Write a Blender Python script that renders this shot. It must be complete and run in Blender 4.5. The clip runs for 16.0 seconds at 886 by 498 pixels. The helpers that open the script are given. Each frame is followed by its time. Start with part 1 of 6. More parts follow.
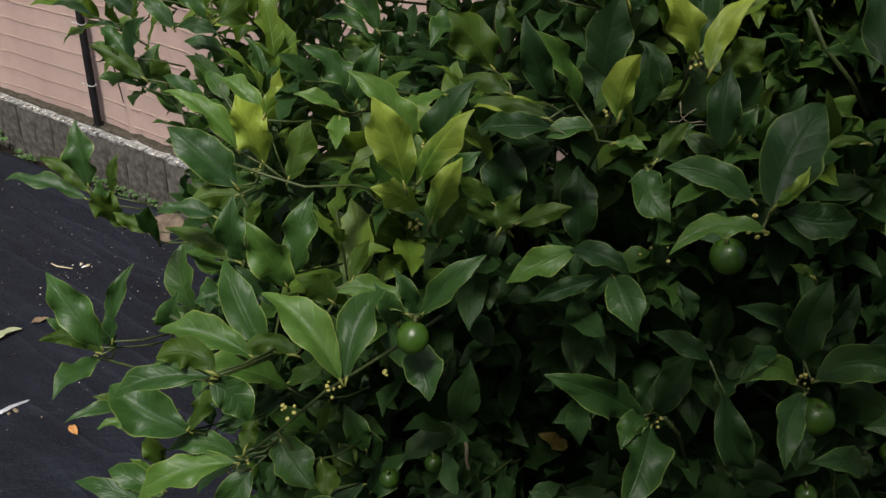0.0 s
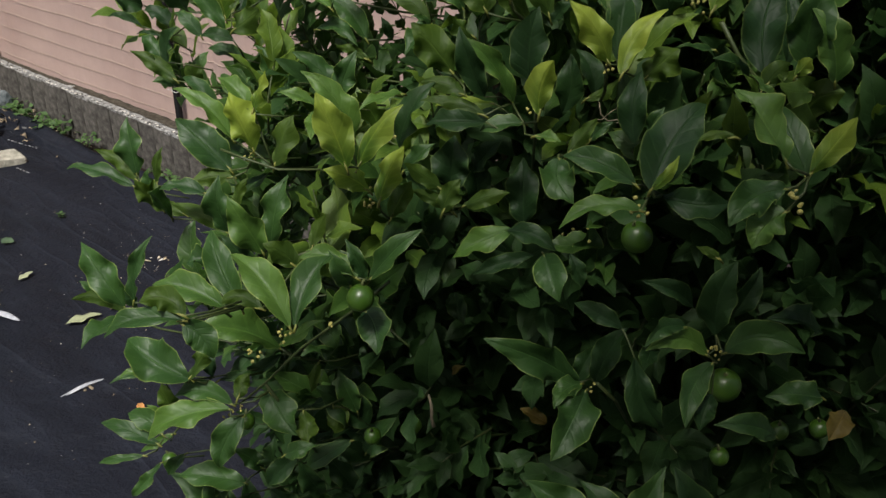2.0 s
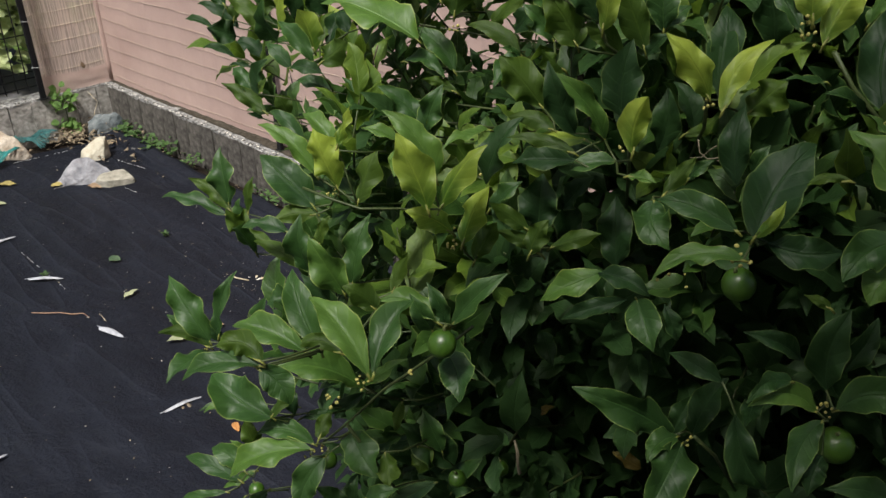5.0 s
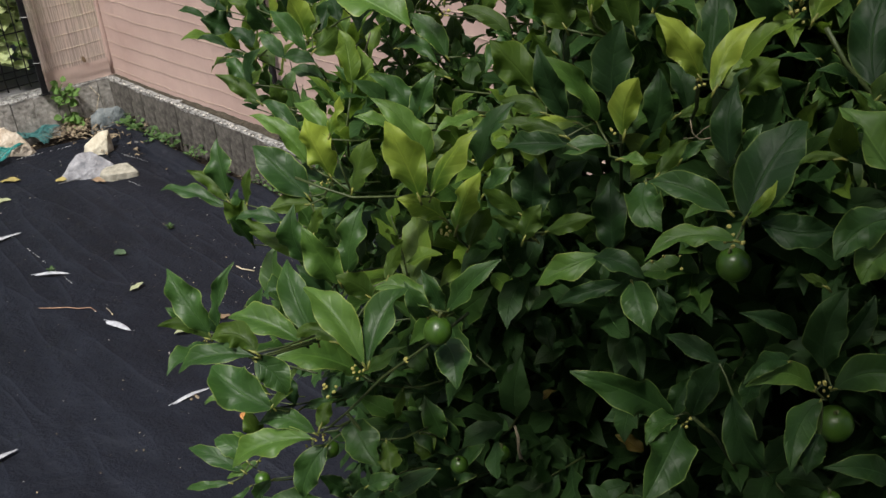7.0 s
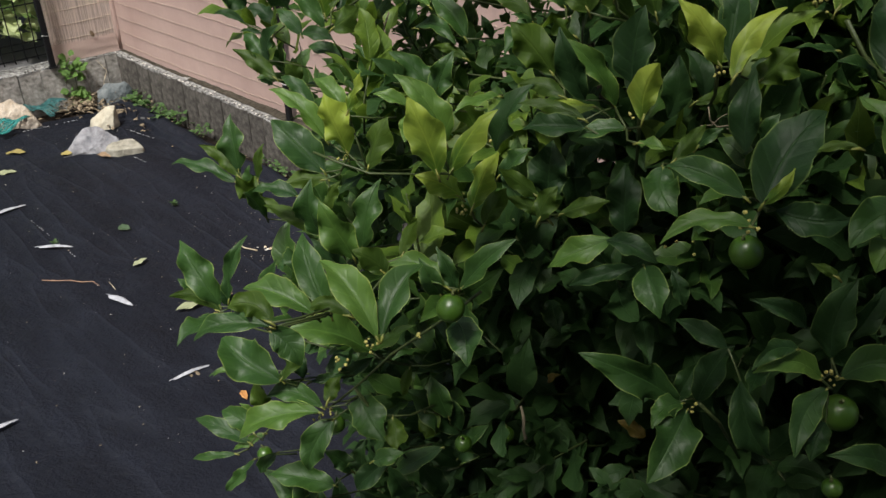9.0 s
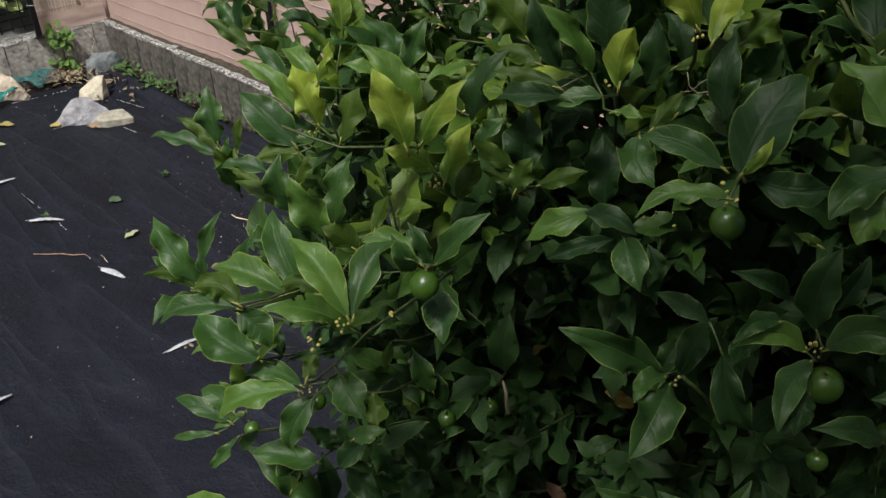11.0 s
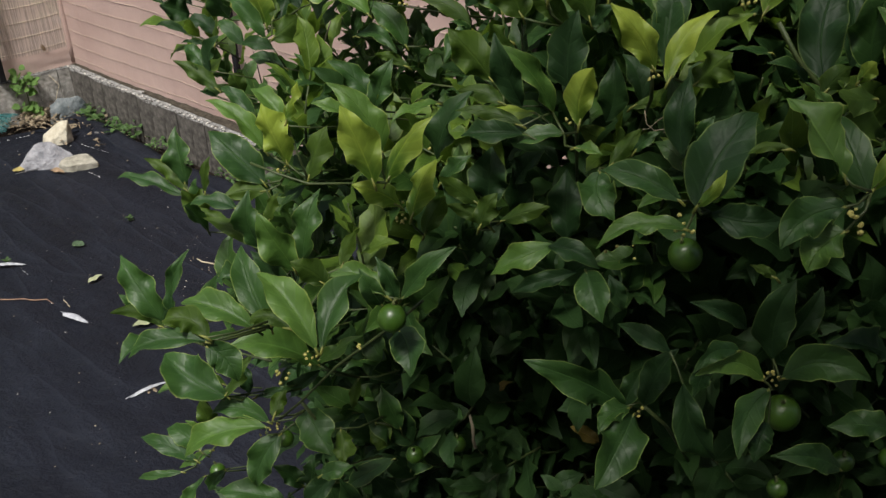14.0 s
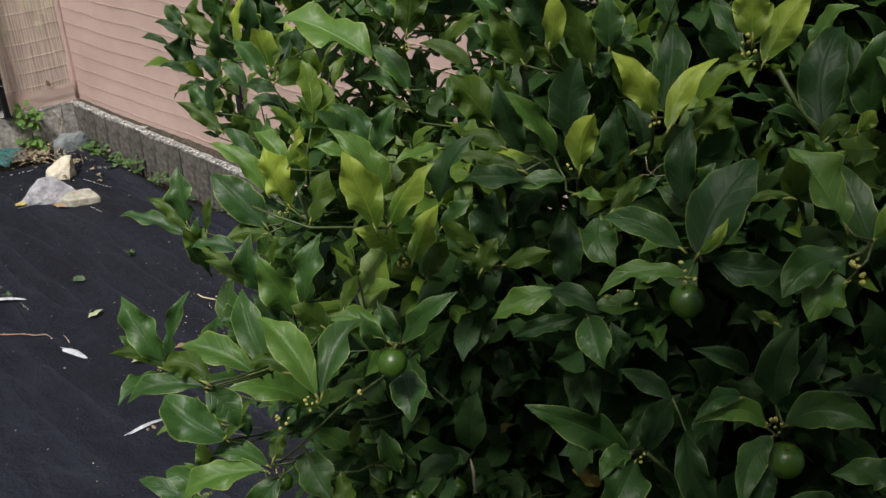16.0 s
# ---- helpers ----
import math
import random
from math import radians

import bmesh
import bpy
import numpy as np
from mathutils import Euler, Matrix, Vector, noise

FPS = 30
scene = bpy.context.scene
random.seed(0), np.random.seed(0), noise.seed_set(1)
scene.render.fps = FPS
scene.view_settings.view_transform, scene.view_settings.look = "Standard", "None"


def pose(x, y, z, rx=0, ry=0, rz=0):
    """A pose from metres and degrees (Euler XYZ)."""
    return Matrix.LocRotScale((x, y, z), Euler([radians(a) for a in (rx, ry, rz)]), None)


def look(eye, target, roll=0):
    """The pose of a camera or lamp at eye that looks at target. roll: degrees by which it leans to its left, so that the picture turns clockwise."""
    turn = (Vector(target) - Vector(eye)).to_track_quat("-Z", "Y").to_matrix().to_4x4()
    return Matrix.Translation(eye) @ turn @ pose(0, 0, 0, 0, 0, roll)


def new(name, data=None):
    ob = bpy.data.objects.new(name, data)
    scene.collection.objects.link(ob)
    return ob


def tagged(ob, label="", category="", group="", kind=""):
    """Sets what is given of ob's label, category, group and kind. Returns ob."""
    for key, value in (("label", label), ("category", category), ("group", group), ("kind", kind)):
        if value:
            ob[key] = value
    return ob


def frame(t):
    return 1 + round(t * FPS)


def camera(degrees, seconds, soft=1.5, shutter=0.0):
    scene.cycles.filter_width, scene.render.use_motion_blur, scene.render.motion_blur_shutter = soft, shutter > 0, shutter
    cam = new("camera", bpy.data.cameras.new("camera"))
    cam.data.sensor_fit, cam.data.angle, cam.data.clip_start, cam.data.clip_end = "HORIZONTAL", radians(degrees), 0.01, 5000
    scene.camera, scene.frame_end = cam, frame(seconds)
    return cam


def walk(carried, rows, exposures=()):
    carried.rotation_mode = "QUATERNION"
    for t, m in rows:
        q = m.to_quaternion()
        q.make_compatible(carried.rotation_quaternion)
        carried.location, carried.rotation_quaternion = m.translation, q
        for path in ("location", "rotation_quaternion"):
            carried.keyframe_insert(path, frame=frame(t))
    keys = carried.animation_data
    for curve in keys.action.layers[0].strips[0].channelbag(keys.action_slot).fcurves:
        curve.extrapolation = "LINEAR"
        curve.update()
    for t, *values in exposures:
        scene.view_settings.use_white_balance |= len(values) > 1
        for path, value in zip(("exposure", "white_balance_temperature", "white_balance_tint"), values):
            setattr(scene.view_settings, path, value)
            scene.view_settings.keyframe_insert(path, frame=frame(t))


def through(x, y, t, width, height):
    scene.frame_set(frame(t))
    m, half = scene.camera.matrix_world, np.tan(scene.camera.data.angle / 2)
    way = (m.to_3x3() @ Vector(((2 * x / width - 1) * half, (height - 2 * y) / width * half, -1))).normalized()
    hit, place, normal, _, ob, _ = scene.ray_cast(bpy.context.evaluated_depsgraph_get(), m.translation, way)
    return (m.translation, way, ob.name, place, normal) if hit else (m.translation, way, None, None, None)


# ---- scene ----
cam = camera(51.4, 16.0)
PATH = [
    (0, (0.109, 0.145, 1.521), (0.052, 1.868, 0.506), 2.2),
    (0.5, (0.105, 0.103, 1.519), (0.037, 1.786, 0.441), 1.3),
    (1, (0.098, 0.009, 1.548), (-0.027, 1.694, 0.477), -0.1),
    (1.5, (0.124, -0.001, 1.552), (-0.026, 1.699, 0.509), 1.2),
    (2, (0.225, 0.051, 1.553), (-0.026, 1.767, 0.556), 0.6),
    (2.5, (0.237, 0.059, 1.56), (-0.171, 1.758, 0.588), -2.5),
    (3, (0.173, 0.066, 1.561), (-0.059, 1.811, 0.61), -2.6),
    (3.5, (0.17, 0.065, 1.561), (-0.011, 1.827, 0.632), -0.4),
    (4, (0.218, 0.074, 1.553), (-0.135, 1.803, 0.612), -0.0),
    (4.2, (0.228, 0.077, 1.559), (-0.186, 1.791, 0.615), -0.5),
    (6.3, (0.226, 0.103, 1.549), (-0.256, 1.773, 0.561), -3.3),
    (6.5, (0.237, 0.103, 1.553), (-0.243, 1.776, 0.569), -3.8),
    (7, (0.237, 0.094, 1.555), (-0.237, 1.766, 0.565), -3.8),
    (7.5, (0.23, 0.089, 1.548), (-0.251, 1.74, 0.526), -2.3),
    (8, (0.233, 0.102, 1.552), (-0.239, 1.758, 0.536), -1.6),
    (8.5, (0.223, 0.091, 1.555), (-0.238, 1.754, 0.544), -1.9),
    (9, (0.228, 0.082, 1.552), (-0.243, 1.741, 0.54), -1.9),
    (9.5, (0.235, 0.088, 1.548), (-0.227, 1.734, 0.51), -1.4),
    (12, (0.245, 0.112, 1.549), (-0.216, 1.731, 0.47), -3.8),
    (12.5, (0.248, 0.105, 1.55), (-0.184, 1.739, 0.48), -3.0),
    (13, (0.246, 0.099, 1.547), (-0.16, 1.754, 0.499), -2.7),
    (13.5, (0.246, 0.099, 1.548), (-0.146, 1.772, 0.524), -2.4),
    (14, (0.245, 0.092, 1.548), (-0.155, 1.778, 0.551), -1.9),
    (14.5, (0.249, 0.099, 1.54), (-0.162, 1.783, 0.542), -2.0),
    (15, (0.24, 0.098, 1.543), (-0.175, 1.794, 0.568), -1.8),
    (15.5, (0.248, 0.092, 1.548), (-0.169, 1.807, 0.607), -1.6),
    (16, (0.244, 0.096, 1.555), (-0.164, 1.817, 0.622), -1.7),
]
walk(cam, [(t, look(eye, target, roll)) for t, eye, target, roll in PATH], exposures=[(0, 0.40), (1.5, 0.42), (2.5, 0.46), (3.5, 0.54), (7, 0.53), (9.5, 0.46), (12.5, 0.44), (14, 0.43), (16, 0.50)])

# ---- world and light: bright overcast day, the light coming over an added unseen wall behind the camera ----
SUN_ELEV, SUN_AZ = 60.0, 189.0      # degrees; azimuth clockwise from +y
world = bpy.data.worlds.new("overcast")
scene.world = world
world.use_nodes = True
wn, wl = world.node_tree.nodes, world.node_tree.links
sky = wn.new("ShaderNodeTexSky")
sky.sky_type = "NISHITA"
sky.sun_disc = False
sky.sun_elevation, sky.sun_rotation = radians(SUN_ELEV), radians(SUN_AZ)
sky.air_density, sky.dust_density, sky.ozone_density = 1.0, 6.0, 1.0
wn["Background"].inputs["Strength"].default_value = 0.080
wl.new(sky.outputs["Color"], wn["Background"].inputs["Color"])
sun_data = bpy.data.lights.new("sun", "SUN")
sun_data.energy, sun_data.angle, sun_data.color = 4.1, radians(11), (1.0, 0.985, 0.95)
sun = new("sun", sun_data)
_az, _el = radians(SUN_AZ), radians(SUN_ELEV)
SUN_WAY = Vector((math.sin(_az) * math.cos(_el), math.cos(_az) * math.cos(_el), math.sin(_el)))
sun.matrix_world = look(SUN_WAY * 20, (0, 0, 0))

rng = random.Random(7)


# ---- materials ----
class Nodes:
    """A small builder for node materials."""

    def __init__(self, name):
        self.mat = bpy.data.materials.new(name)
        self.mat.use_nodes = True
        self.t = self.mat.node_tree
        self.b = self.t.nodes["Principled BSDF"]
        self.o = self.t.nodes["Material Output"]

    def n(self, kind, **kw):
        node = self.t.nodes.new(kind)
        for k, v in kw.items():
            if k in ("operation", "blend_type", "data_type", "wave_type", "bands_direction", "feature", "uv_map", "attribute_name", "noise_dimensions"):
                setattr(node, k, v)
            else:
                node.inputs[k.replace("_", " ")].default_value = v
        return node

    def link(self, a, b):
        self.t.links.new(a, b)

    def coords(self, scale=(1, 1, 1), kind="Object"):
        tc = self.n("ShaderNodeTexCoord")
        mp = self.n("ShaderNodeMapping", Scale=scale)
        self.link(tc.outputs[kind], mp.inputs["Vector"])
        return mp.outputs["Vector"]

    def noise(self, vec, scale, detail=4, rough=0.55):
        nd = self.n("ShaderNodeTexNoise", Scale=scale, Detail=detail, Roughness=rough)
        self.link(vec, nd.inputs["Vector"])
        return nd.outputs["Fac"]

    def ramp(self, fac, stops):
        r = self.n("ShaderNodeValToRGB")
        els = r.color_ramp.elements
        while len(els) < len(stops):
            els.new(0.5)
        for e, (p, c) in zip(els, stops):
            e.position, e.color = p, (*c, 1) if len(c) == 3 else c
        self.link(fac, r.inputs["Fac"])
        return r.outputs["Color"]

    def mix(self, fac, a, b, blend="MIX"):
        m = self.n("ShaderNodeMix", data_type="RGBA", blend_type=blend)
        for sock, v in ((m.inputs["Factor"], fac), (m.inputs[6], a), (m.inputs[7], b)):
            if hasattr(v, "links"):
                self.link(v, sock)
            elif isinstance(v, (int, float)):
                sock.default_value = v
            else:
                sock.default_value = (*v, 1)
        return m.outputs[2]

    def math(self, op, a, b=0.0, clamp=False):
        m = self.n("ShaderNodeMath", operation=op)
        m.use_clamp = clamp
        for sock, v in ((m.inputs[0], a), (m.inputs[1], b)):
            if hasattr(v, "links"):
                self.link(v, sock)
            else:
                sock.default_value = v
        return m.outputs[0]

    def bump(self, height, strength=0.4, distance=0.01):
        b = self.n("ShaderNodeBump", Strength=strength, Distance=distance)
        self.link(height, b.inputs["Height"])
        self.link(b.outputs["Normal"], self.b.inputs["Normal"])
        return b.outputs["Normal"]

    def done(self, color=None, rough=0.7, metal=0.0, spec=0.5):
        if color is not None:
            if hasattr(color, "links"):
                self.link(color, self.b.inputs["Base Color"])
            else:
                self.b.inputs["Base Color"].default_value = (*color, 1)
        if hasattr(rough, "links"):
            self.link(rough, self.b.inputs["Roughness"])
        else:
            self.b.inputs["Roughness"].default_value = rough
        self.b.inputs["Metallic"].default_value = metal
        self.b.inputs["Specular IOR Level"].default_value = spec
        return self.mat


def surface(name, low, high, scale=20, rough=0.7, bump=0.3, fine=180, spec=0.4, metal=0.0, mid=None, dist=0.004, piece=0.0):
    """A two-scale mottled surface; piece: how much each object differs in tone."""
    m = Nodes(name)
    v = m.coords()
    a, f = m.noise(v, scale), m.noise(v, fine, 3)
    col = m.ramp(a, [(0.3, low), (0.5, mid or tuple((x + y) / 2 for x, y in zip(low, high))), (0.72, high)])
    col = m.mix(m.math("MULTIPLY", f, 0.5), col, tuple(0.55 * x for x in low))
    if piece:
        oi = m.n("ShaderNodeObjectInfo")
        k = m.math("ADD", m.math("MULTIPLY", oi.outputs["Random"], piece), 1 - piece / 2)
        cc = m.n("ShaderNodeCombineColor")
        for s in ("Red", "Green", "Blue"):
            m.link(k, cc.inputs[s])
        col = m.mix(1.0, col, cc.outputs["Color"], "MULTIPLY")
    h = m.math("ADD", a, m.math("MULTIPLY", f, 0.6))
    m.bump(h, bump, dist)
    return m.done(col, rough, metal, spec)


def leaf_material(name, dark, light, margin, through=0.3, rough=0.40, mass=False, spec=0.45, size=0.06, ends=0.35):
    """Glossy citrus leaf: pale midrib, pale margin with rim light painted in, faint side veins, own tone per leaf, edge
    and tip lightened.
    """
    m = Nodes(name)
    uv = m.n("ShaderNodeUVMap")
    sep = m.n("ShaderNodeSeparateXYZ")
    m.link(uv.outputs["UV"], sep.inputs["Vector"])
    side = m.math("ABSOLUTE", m.math("SUBTRACT", m.math("MULTIPLY", sep.outputs["X"], 2.0), 1.0))
    if mass:
        rnd = m.n("ShaderNodeNewGeometry").outputs["Random Per Island"]
    else:
        rnd = m.n("ShaderNodeObjectInfo").outputs["Random"]
    v = m.coords()
    pucker = m.noise(v, 9.0 / size if not mass else 160, 3, 0.6)
    blotch = m.noise(v, 3.0 / size if not mass else 55, 2)
    fine = m.noise(v, 16 / size if not mass else 300, 3)
    # shading of cupped leaves and light through their tips, put into the tone
    edge = m.math("ADD", m.math("MULTIPLY", m.math("POWER", side, 1.8), 0.20), m.math("MULTIPLY", m.math("SUBTRACT", sep.outputs["Y"], 0.45), ends))
    tone = m.math("ADD", m.math("ADD", m.math("MULTIPLY", rnd, 0.40), m.math("MULTIPLY", m.math("SUBTRACT", blotch, 0.22), 0.75)), edge, True)
    col = m.ramp(tone, [(0.15, dark), (0.85, light)])
    veins = m.n("ShaderNodeTexWave", wave_type="BANDS", bands_direction="X", Scale=1.9, Distortion=0.6, Detail=1.0)
    vv = m.n("ShaderNodeCombineXYZ")
    m.link(m.math("SUBTRACT", sep.outputs["Y"], m.math("MULTIPLY", side, 0.22)), vv.inputs["X"])
    m.link(vv.outputs["Vector"], veins.inputs["Vector"])
    vein = m.math("POWER", veins.outputs["Fac"], 9.0)
    rib = m.math("SUBTRACT", 1.0, m.math("MULTIPLY", side, 16.0), True)
    # pale margin, strengthened as light caught on the leaf's edge
    rim = m.math("MULTIPLY", m.math("MULTIPLY", m.math("SUBTRACT", side, 0.925), 16.0, True), m.math("ADD", m.math("MULTIPLY", blotch, 1.7), -0.15), True)
    lighter = tuple(min(1, 1.7 * c + 0.015) for c in light)
    col = m.mix(m.math("MULTIPLY", vein, 0.10), col, lighter)
    col = m.mix(m.math("MULTIPLY", rib, 0.38), col, lighter)
    col = m.mix(m.math("MULTIPLY", rim, 0.72), col, margin)
    col = m.mix(m.math("MULTIPLY", fine, 0.35), col, tuple(0.6 * c for c in dark))
    h = m.math("SUBTRACT", m.math("ADD", m.math("MULTIPLY", blotch, 0.8), m.math("ADD", m.math("MULTIPLY", pucker, 0.28), m.math("MULTIPLY", fine, 0.10))), m.math("ADD", m.math("MULTIPLY", rib, 0.35), m.math("MULTIPLY", vein, 0.10)))
    m.bump(h, 0.75, 0.0022)
    m.done(col, m.math("ADD", rough - 0.01, m.math("ADD", m.math("MULTIPLY", fine, 0.14), m.math("MULTIPLY", pucker, 0.14))), 0.0, spec)
    tr = m.n("ShaderNodeBsdfTranslucent")
    m.link(m.mix(0.3, col, tuple(min(1, c * 1.9) for c in light)), tr.inputs["Color"])
    ms = m.n("ShaderNodeMixShader", Fac=through)
    m.link(m.b.outputs["BSDF"], ms.inputs[1])
    m.link(tr.outputs["BSDF"], ms.inputs[2])
    m.link(ms.outputs["Shader"], m.o.inputs["Surface"])
    return m.mat


MARGIN = (0.28, 0.36, 0.09)
# greens of different age; bright and deep ones also carry light and shade
LEAF = {
    "x": leaf_material("leaf_withered_yellow", (0.075, 0.055, 0.008), (0.16, 0.12, 0.016), (0.13, 0.1, 0.03), 0.2, 0.5),
    "b": leaf_material("leaf_dead_brown", (0.05, 0.028, 0.014), (0.12, 0.068, 0.036), (0.15, 0.1, 0.05), 0.1, 0.7),
    "d": leaf_material("leaf_deep_green", (0.0080, 0.025, 0.0065), (0.018, 0.049, 0.0095), (0.17, 0.23, 0.06), 0.22, 0.42, spec=0.24),
    "m": leaf_material("leaf_green", (0.014, 0.044, 0.009), (0.036, 0.088, 0.014), (0.34, 0.43, 0.11), 0.25, 0.38, spec=0.38),
    "l": leaf_material("leaf_bright_green", (0.034, 0.088, 0.013), (0.095, 0.180, 0.027), (0.40, 0.45, 0.11), 0.32, 0.38, spec=0.42),
    "o": leaf_material("leaf_olive", (0.026, 0.058, 0.006), (0.066, 0.118, 0.010), (0.20, 0.25, 0.04), 0.40, 0.45, spec=0.35),
    "y": leaf_material("leaf_young", (0.045, 0.115, 0.010), (0.380, 0.470, 0.060), (0.62, 0.66, 0.18), 0.50, 0.38, spec=0.45, ends=0.75),
}
# deep green stands for shade as well, mid-green for light on newer leaves
MASS = {
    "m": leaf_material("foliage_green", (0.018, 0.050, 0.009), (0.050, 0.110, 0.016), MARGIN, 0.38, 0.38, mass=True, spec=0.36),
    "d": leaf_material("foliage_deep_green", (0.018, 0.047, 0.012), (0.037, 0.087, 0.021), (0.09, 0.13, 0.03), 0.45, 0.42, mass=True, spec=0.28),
    "y": leaf_material("foliage_young", (0.045, 0.100, 0.010), (0.125, 0.200, 0.020), (0.30, 0.34, 0.06), 0.42, 0.42, mass=True),
}
BARK = surface("bark", (0.045, 0.034, 0.022), (0.14, 0.11, 0.075), 40, 0.85, 0.6)
TWIG = surface("green_twig", (0.024, 0.040, 0.009), (0.062, 0.080, 0.020), 60, 0.55, 0.3)
FRUIT = surface("green_rind", (0.026, 0.068, 0.006), (0.056, 0.115, 0.011), 30, 0.33, 0.35, 900, 0.5, dist=0.0006)
PETIOLE = surface("yellow_leaf_stalk", (0.09, 0.11, 0.02), (0.24, 0.24, 0.05), 120, 0.5)
CALYX = surface("calyx", (0.05, 0.065, 0.018), (0.12, 0.135, 0.045), 200, 0.6)
BUD = surface("flower_bud", (0.26, 0.24, 0.05), (0.50, 0.45, 0.14), 200, 0.5)
# right kerb darker, left kerb paler: their unequal light is put into the colour
CONCRETE = surface("weathered_shaded_concrete", (0.022, 0.020, 0.0175), (0.155, 0.143, 0.126), 34, 0.92, 0.7, 120, 0.2, piece=0.22, dist=0.006)
CONCRETE_PALE = surface("lichen_lit_concrete", (0.15, 0.143, 0.125), (0.58, 0.555, 0.51), 38, 0.92, 0.7, 70, 0.2, piece=0.15, dist=0.006)
CONCRETE_TOP = surface("pale_top_concrete", (0.06, 0.058, 0.052), (0.46, 0.455, 0.44), 55, 0.95, 0.8, 160, 0.2, piece=0.15, dist=0.006)
SOIL = surface("soil", (0.007, 0.0055, 0.004), (0.024, 0.017, 0.012), 25, 0.95, 0.9, 160, 0.1, dist=0.01)
DIRT = surface("mossy_dirt", (0.022, 0.019, 0.014), (0.09, 0.078, 0.060), 60, 0.95, 0.8, 260, 0.1, dist=0.004)
PAVING = surface("grey_paving", (0.115, 0.112, 0.115), (0.165, 0.162, 0.165), 3, 0.9, 0.3, 220, 0.2)
BLACK_STEEL = surface("black_painted_steel", (0.006, 0.006, 0.007), (0.013, 0.013, 0.014), 30, 0.6, 0.15, 300, 0.15)
TIE = surface("white_tie", (0.42, 0.42, 0.41), (0.65, 0.65, 0.62), 200, 0.5)
FEATHER = surface("white_feather", (0.27, 0.28, 0.31), (0.52, 0.53, 0.56), 90, 0.75, 0.4)
DRY = surface("dry_leaf", (0.05, 0.036, 0.022), (0.40, 0.32, 0.21), 70, 0.85, 0.5, piece=0.6)
STRAW = surface("straw", (0.30, 0.24, 0.15), (0.62, 0.54, 0.40), 60, 0.8)
BRIGHT_WEED = leaf_material("bright_weed_leaf", (0.060, 0.135, 0.024), (0.135, 0.245, 0.050), (0.15, 0.25, 0.06), 0.35, 0.5, mass=True)
WEED = leaf_material("weed_leaf", (0.034, 0.078, 0.018), (0.078, 0.150, 0.036), (0.09, 0.17, 0.04), 0.3, 0.5, mass=True)


def fabric_material():
    m = Nodes("black_weed_fabric")
    v = m.coords()
    a, f = m.noise(v, 2.2, 5), m.noise(v, 26, 4)
    col = m.ramp(a, [(0.3, (0.0040, 0.0049, 0.0080)), (0.7, (0.0074, 0.0090, 0.0145))])
    col = m.mix(m.math("MULTIPLY", m.math("GREATER_THAN", m.noise(v, 9, 6, 0.7), 0.63), 0.35), col, (0.0132, 0.0160, 0.0225))
    turn = m.n("ShaderNodeMapping", Rotation=(0, 0, radians(33)))
    m.link(v, turn.inputs["Vector"])
    pull = m.n("ShaderNodeMapping", Scale=(0.9, 5.0, 1))
    m.link(turn.outputs["Vector"], pull.inputs["Vector"])
    streak = m.noise(pull.outputs["Vector"], 1.6, 5, 0.6)
    # light and dark bands along the folds: wrinkle shading put into the colour
    col = m.mix(m.ramp(streak, [(0.42, (0, 0, 0)), (0.72, (0.26, 0.26, 0.26))]), col, (0.0136, 0.0170, 0.0260))
    col = m.mix(m.ramp(streak, [(0.30, (0.35, 0.35, 0.35)), (0.42, (0, 0, 0))]), col, (0.003, 0.003, 0.004))
    col = m.mix(m.math("MULTIPLY", f, 0.35), col, (0.005, 0.005, 0.006))
    line = m.noise(pull.outputs["Vector"], 1.2, 2, 0.45)
    ridge = m.math("POWER", m.math("SUBTRACT", 1.0, m.math("ABSOLUTE", m.math("SUBTRACT", m.math("MULTIPLY", line, 2.0), 1.0))), 14.0)
    # crease ridges lightened as if catching light
    col = m.mix(m.math("MULTIPLY", ridge, 0.28), col, (0.016, 0.019, 0.028))
    h = m.math("ADD", m.math("MULTIPLY", ridge, 0.7), m.math("ADD", m.math("ADD", m.math("MULTIPLY", f, 1.3), m.math("MULTIPLY", streak, 1.1)), m.math("MULTIPLY", m.noise(v, 120, 3), 0.6)))
    m.bump(h, 0.6, 0.010)
    return m.done(col, m.math("ADD", 0.5, m.math("MULTIPLY", f, 0.25)), 0.0, 0.13)


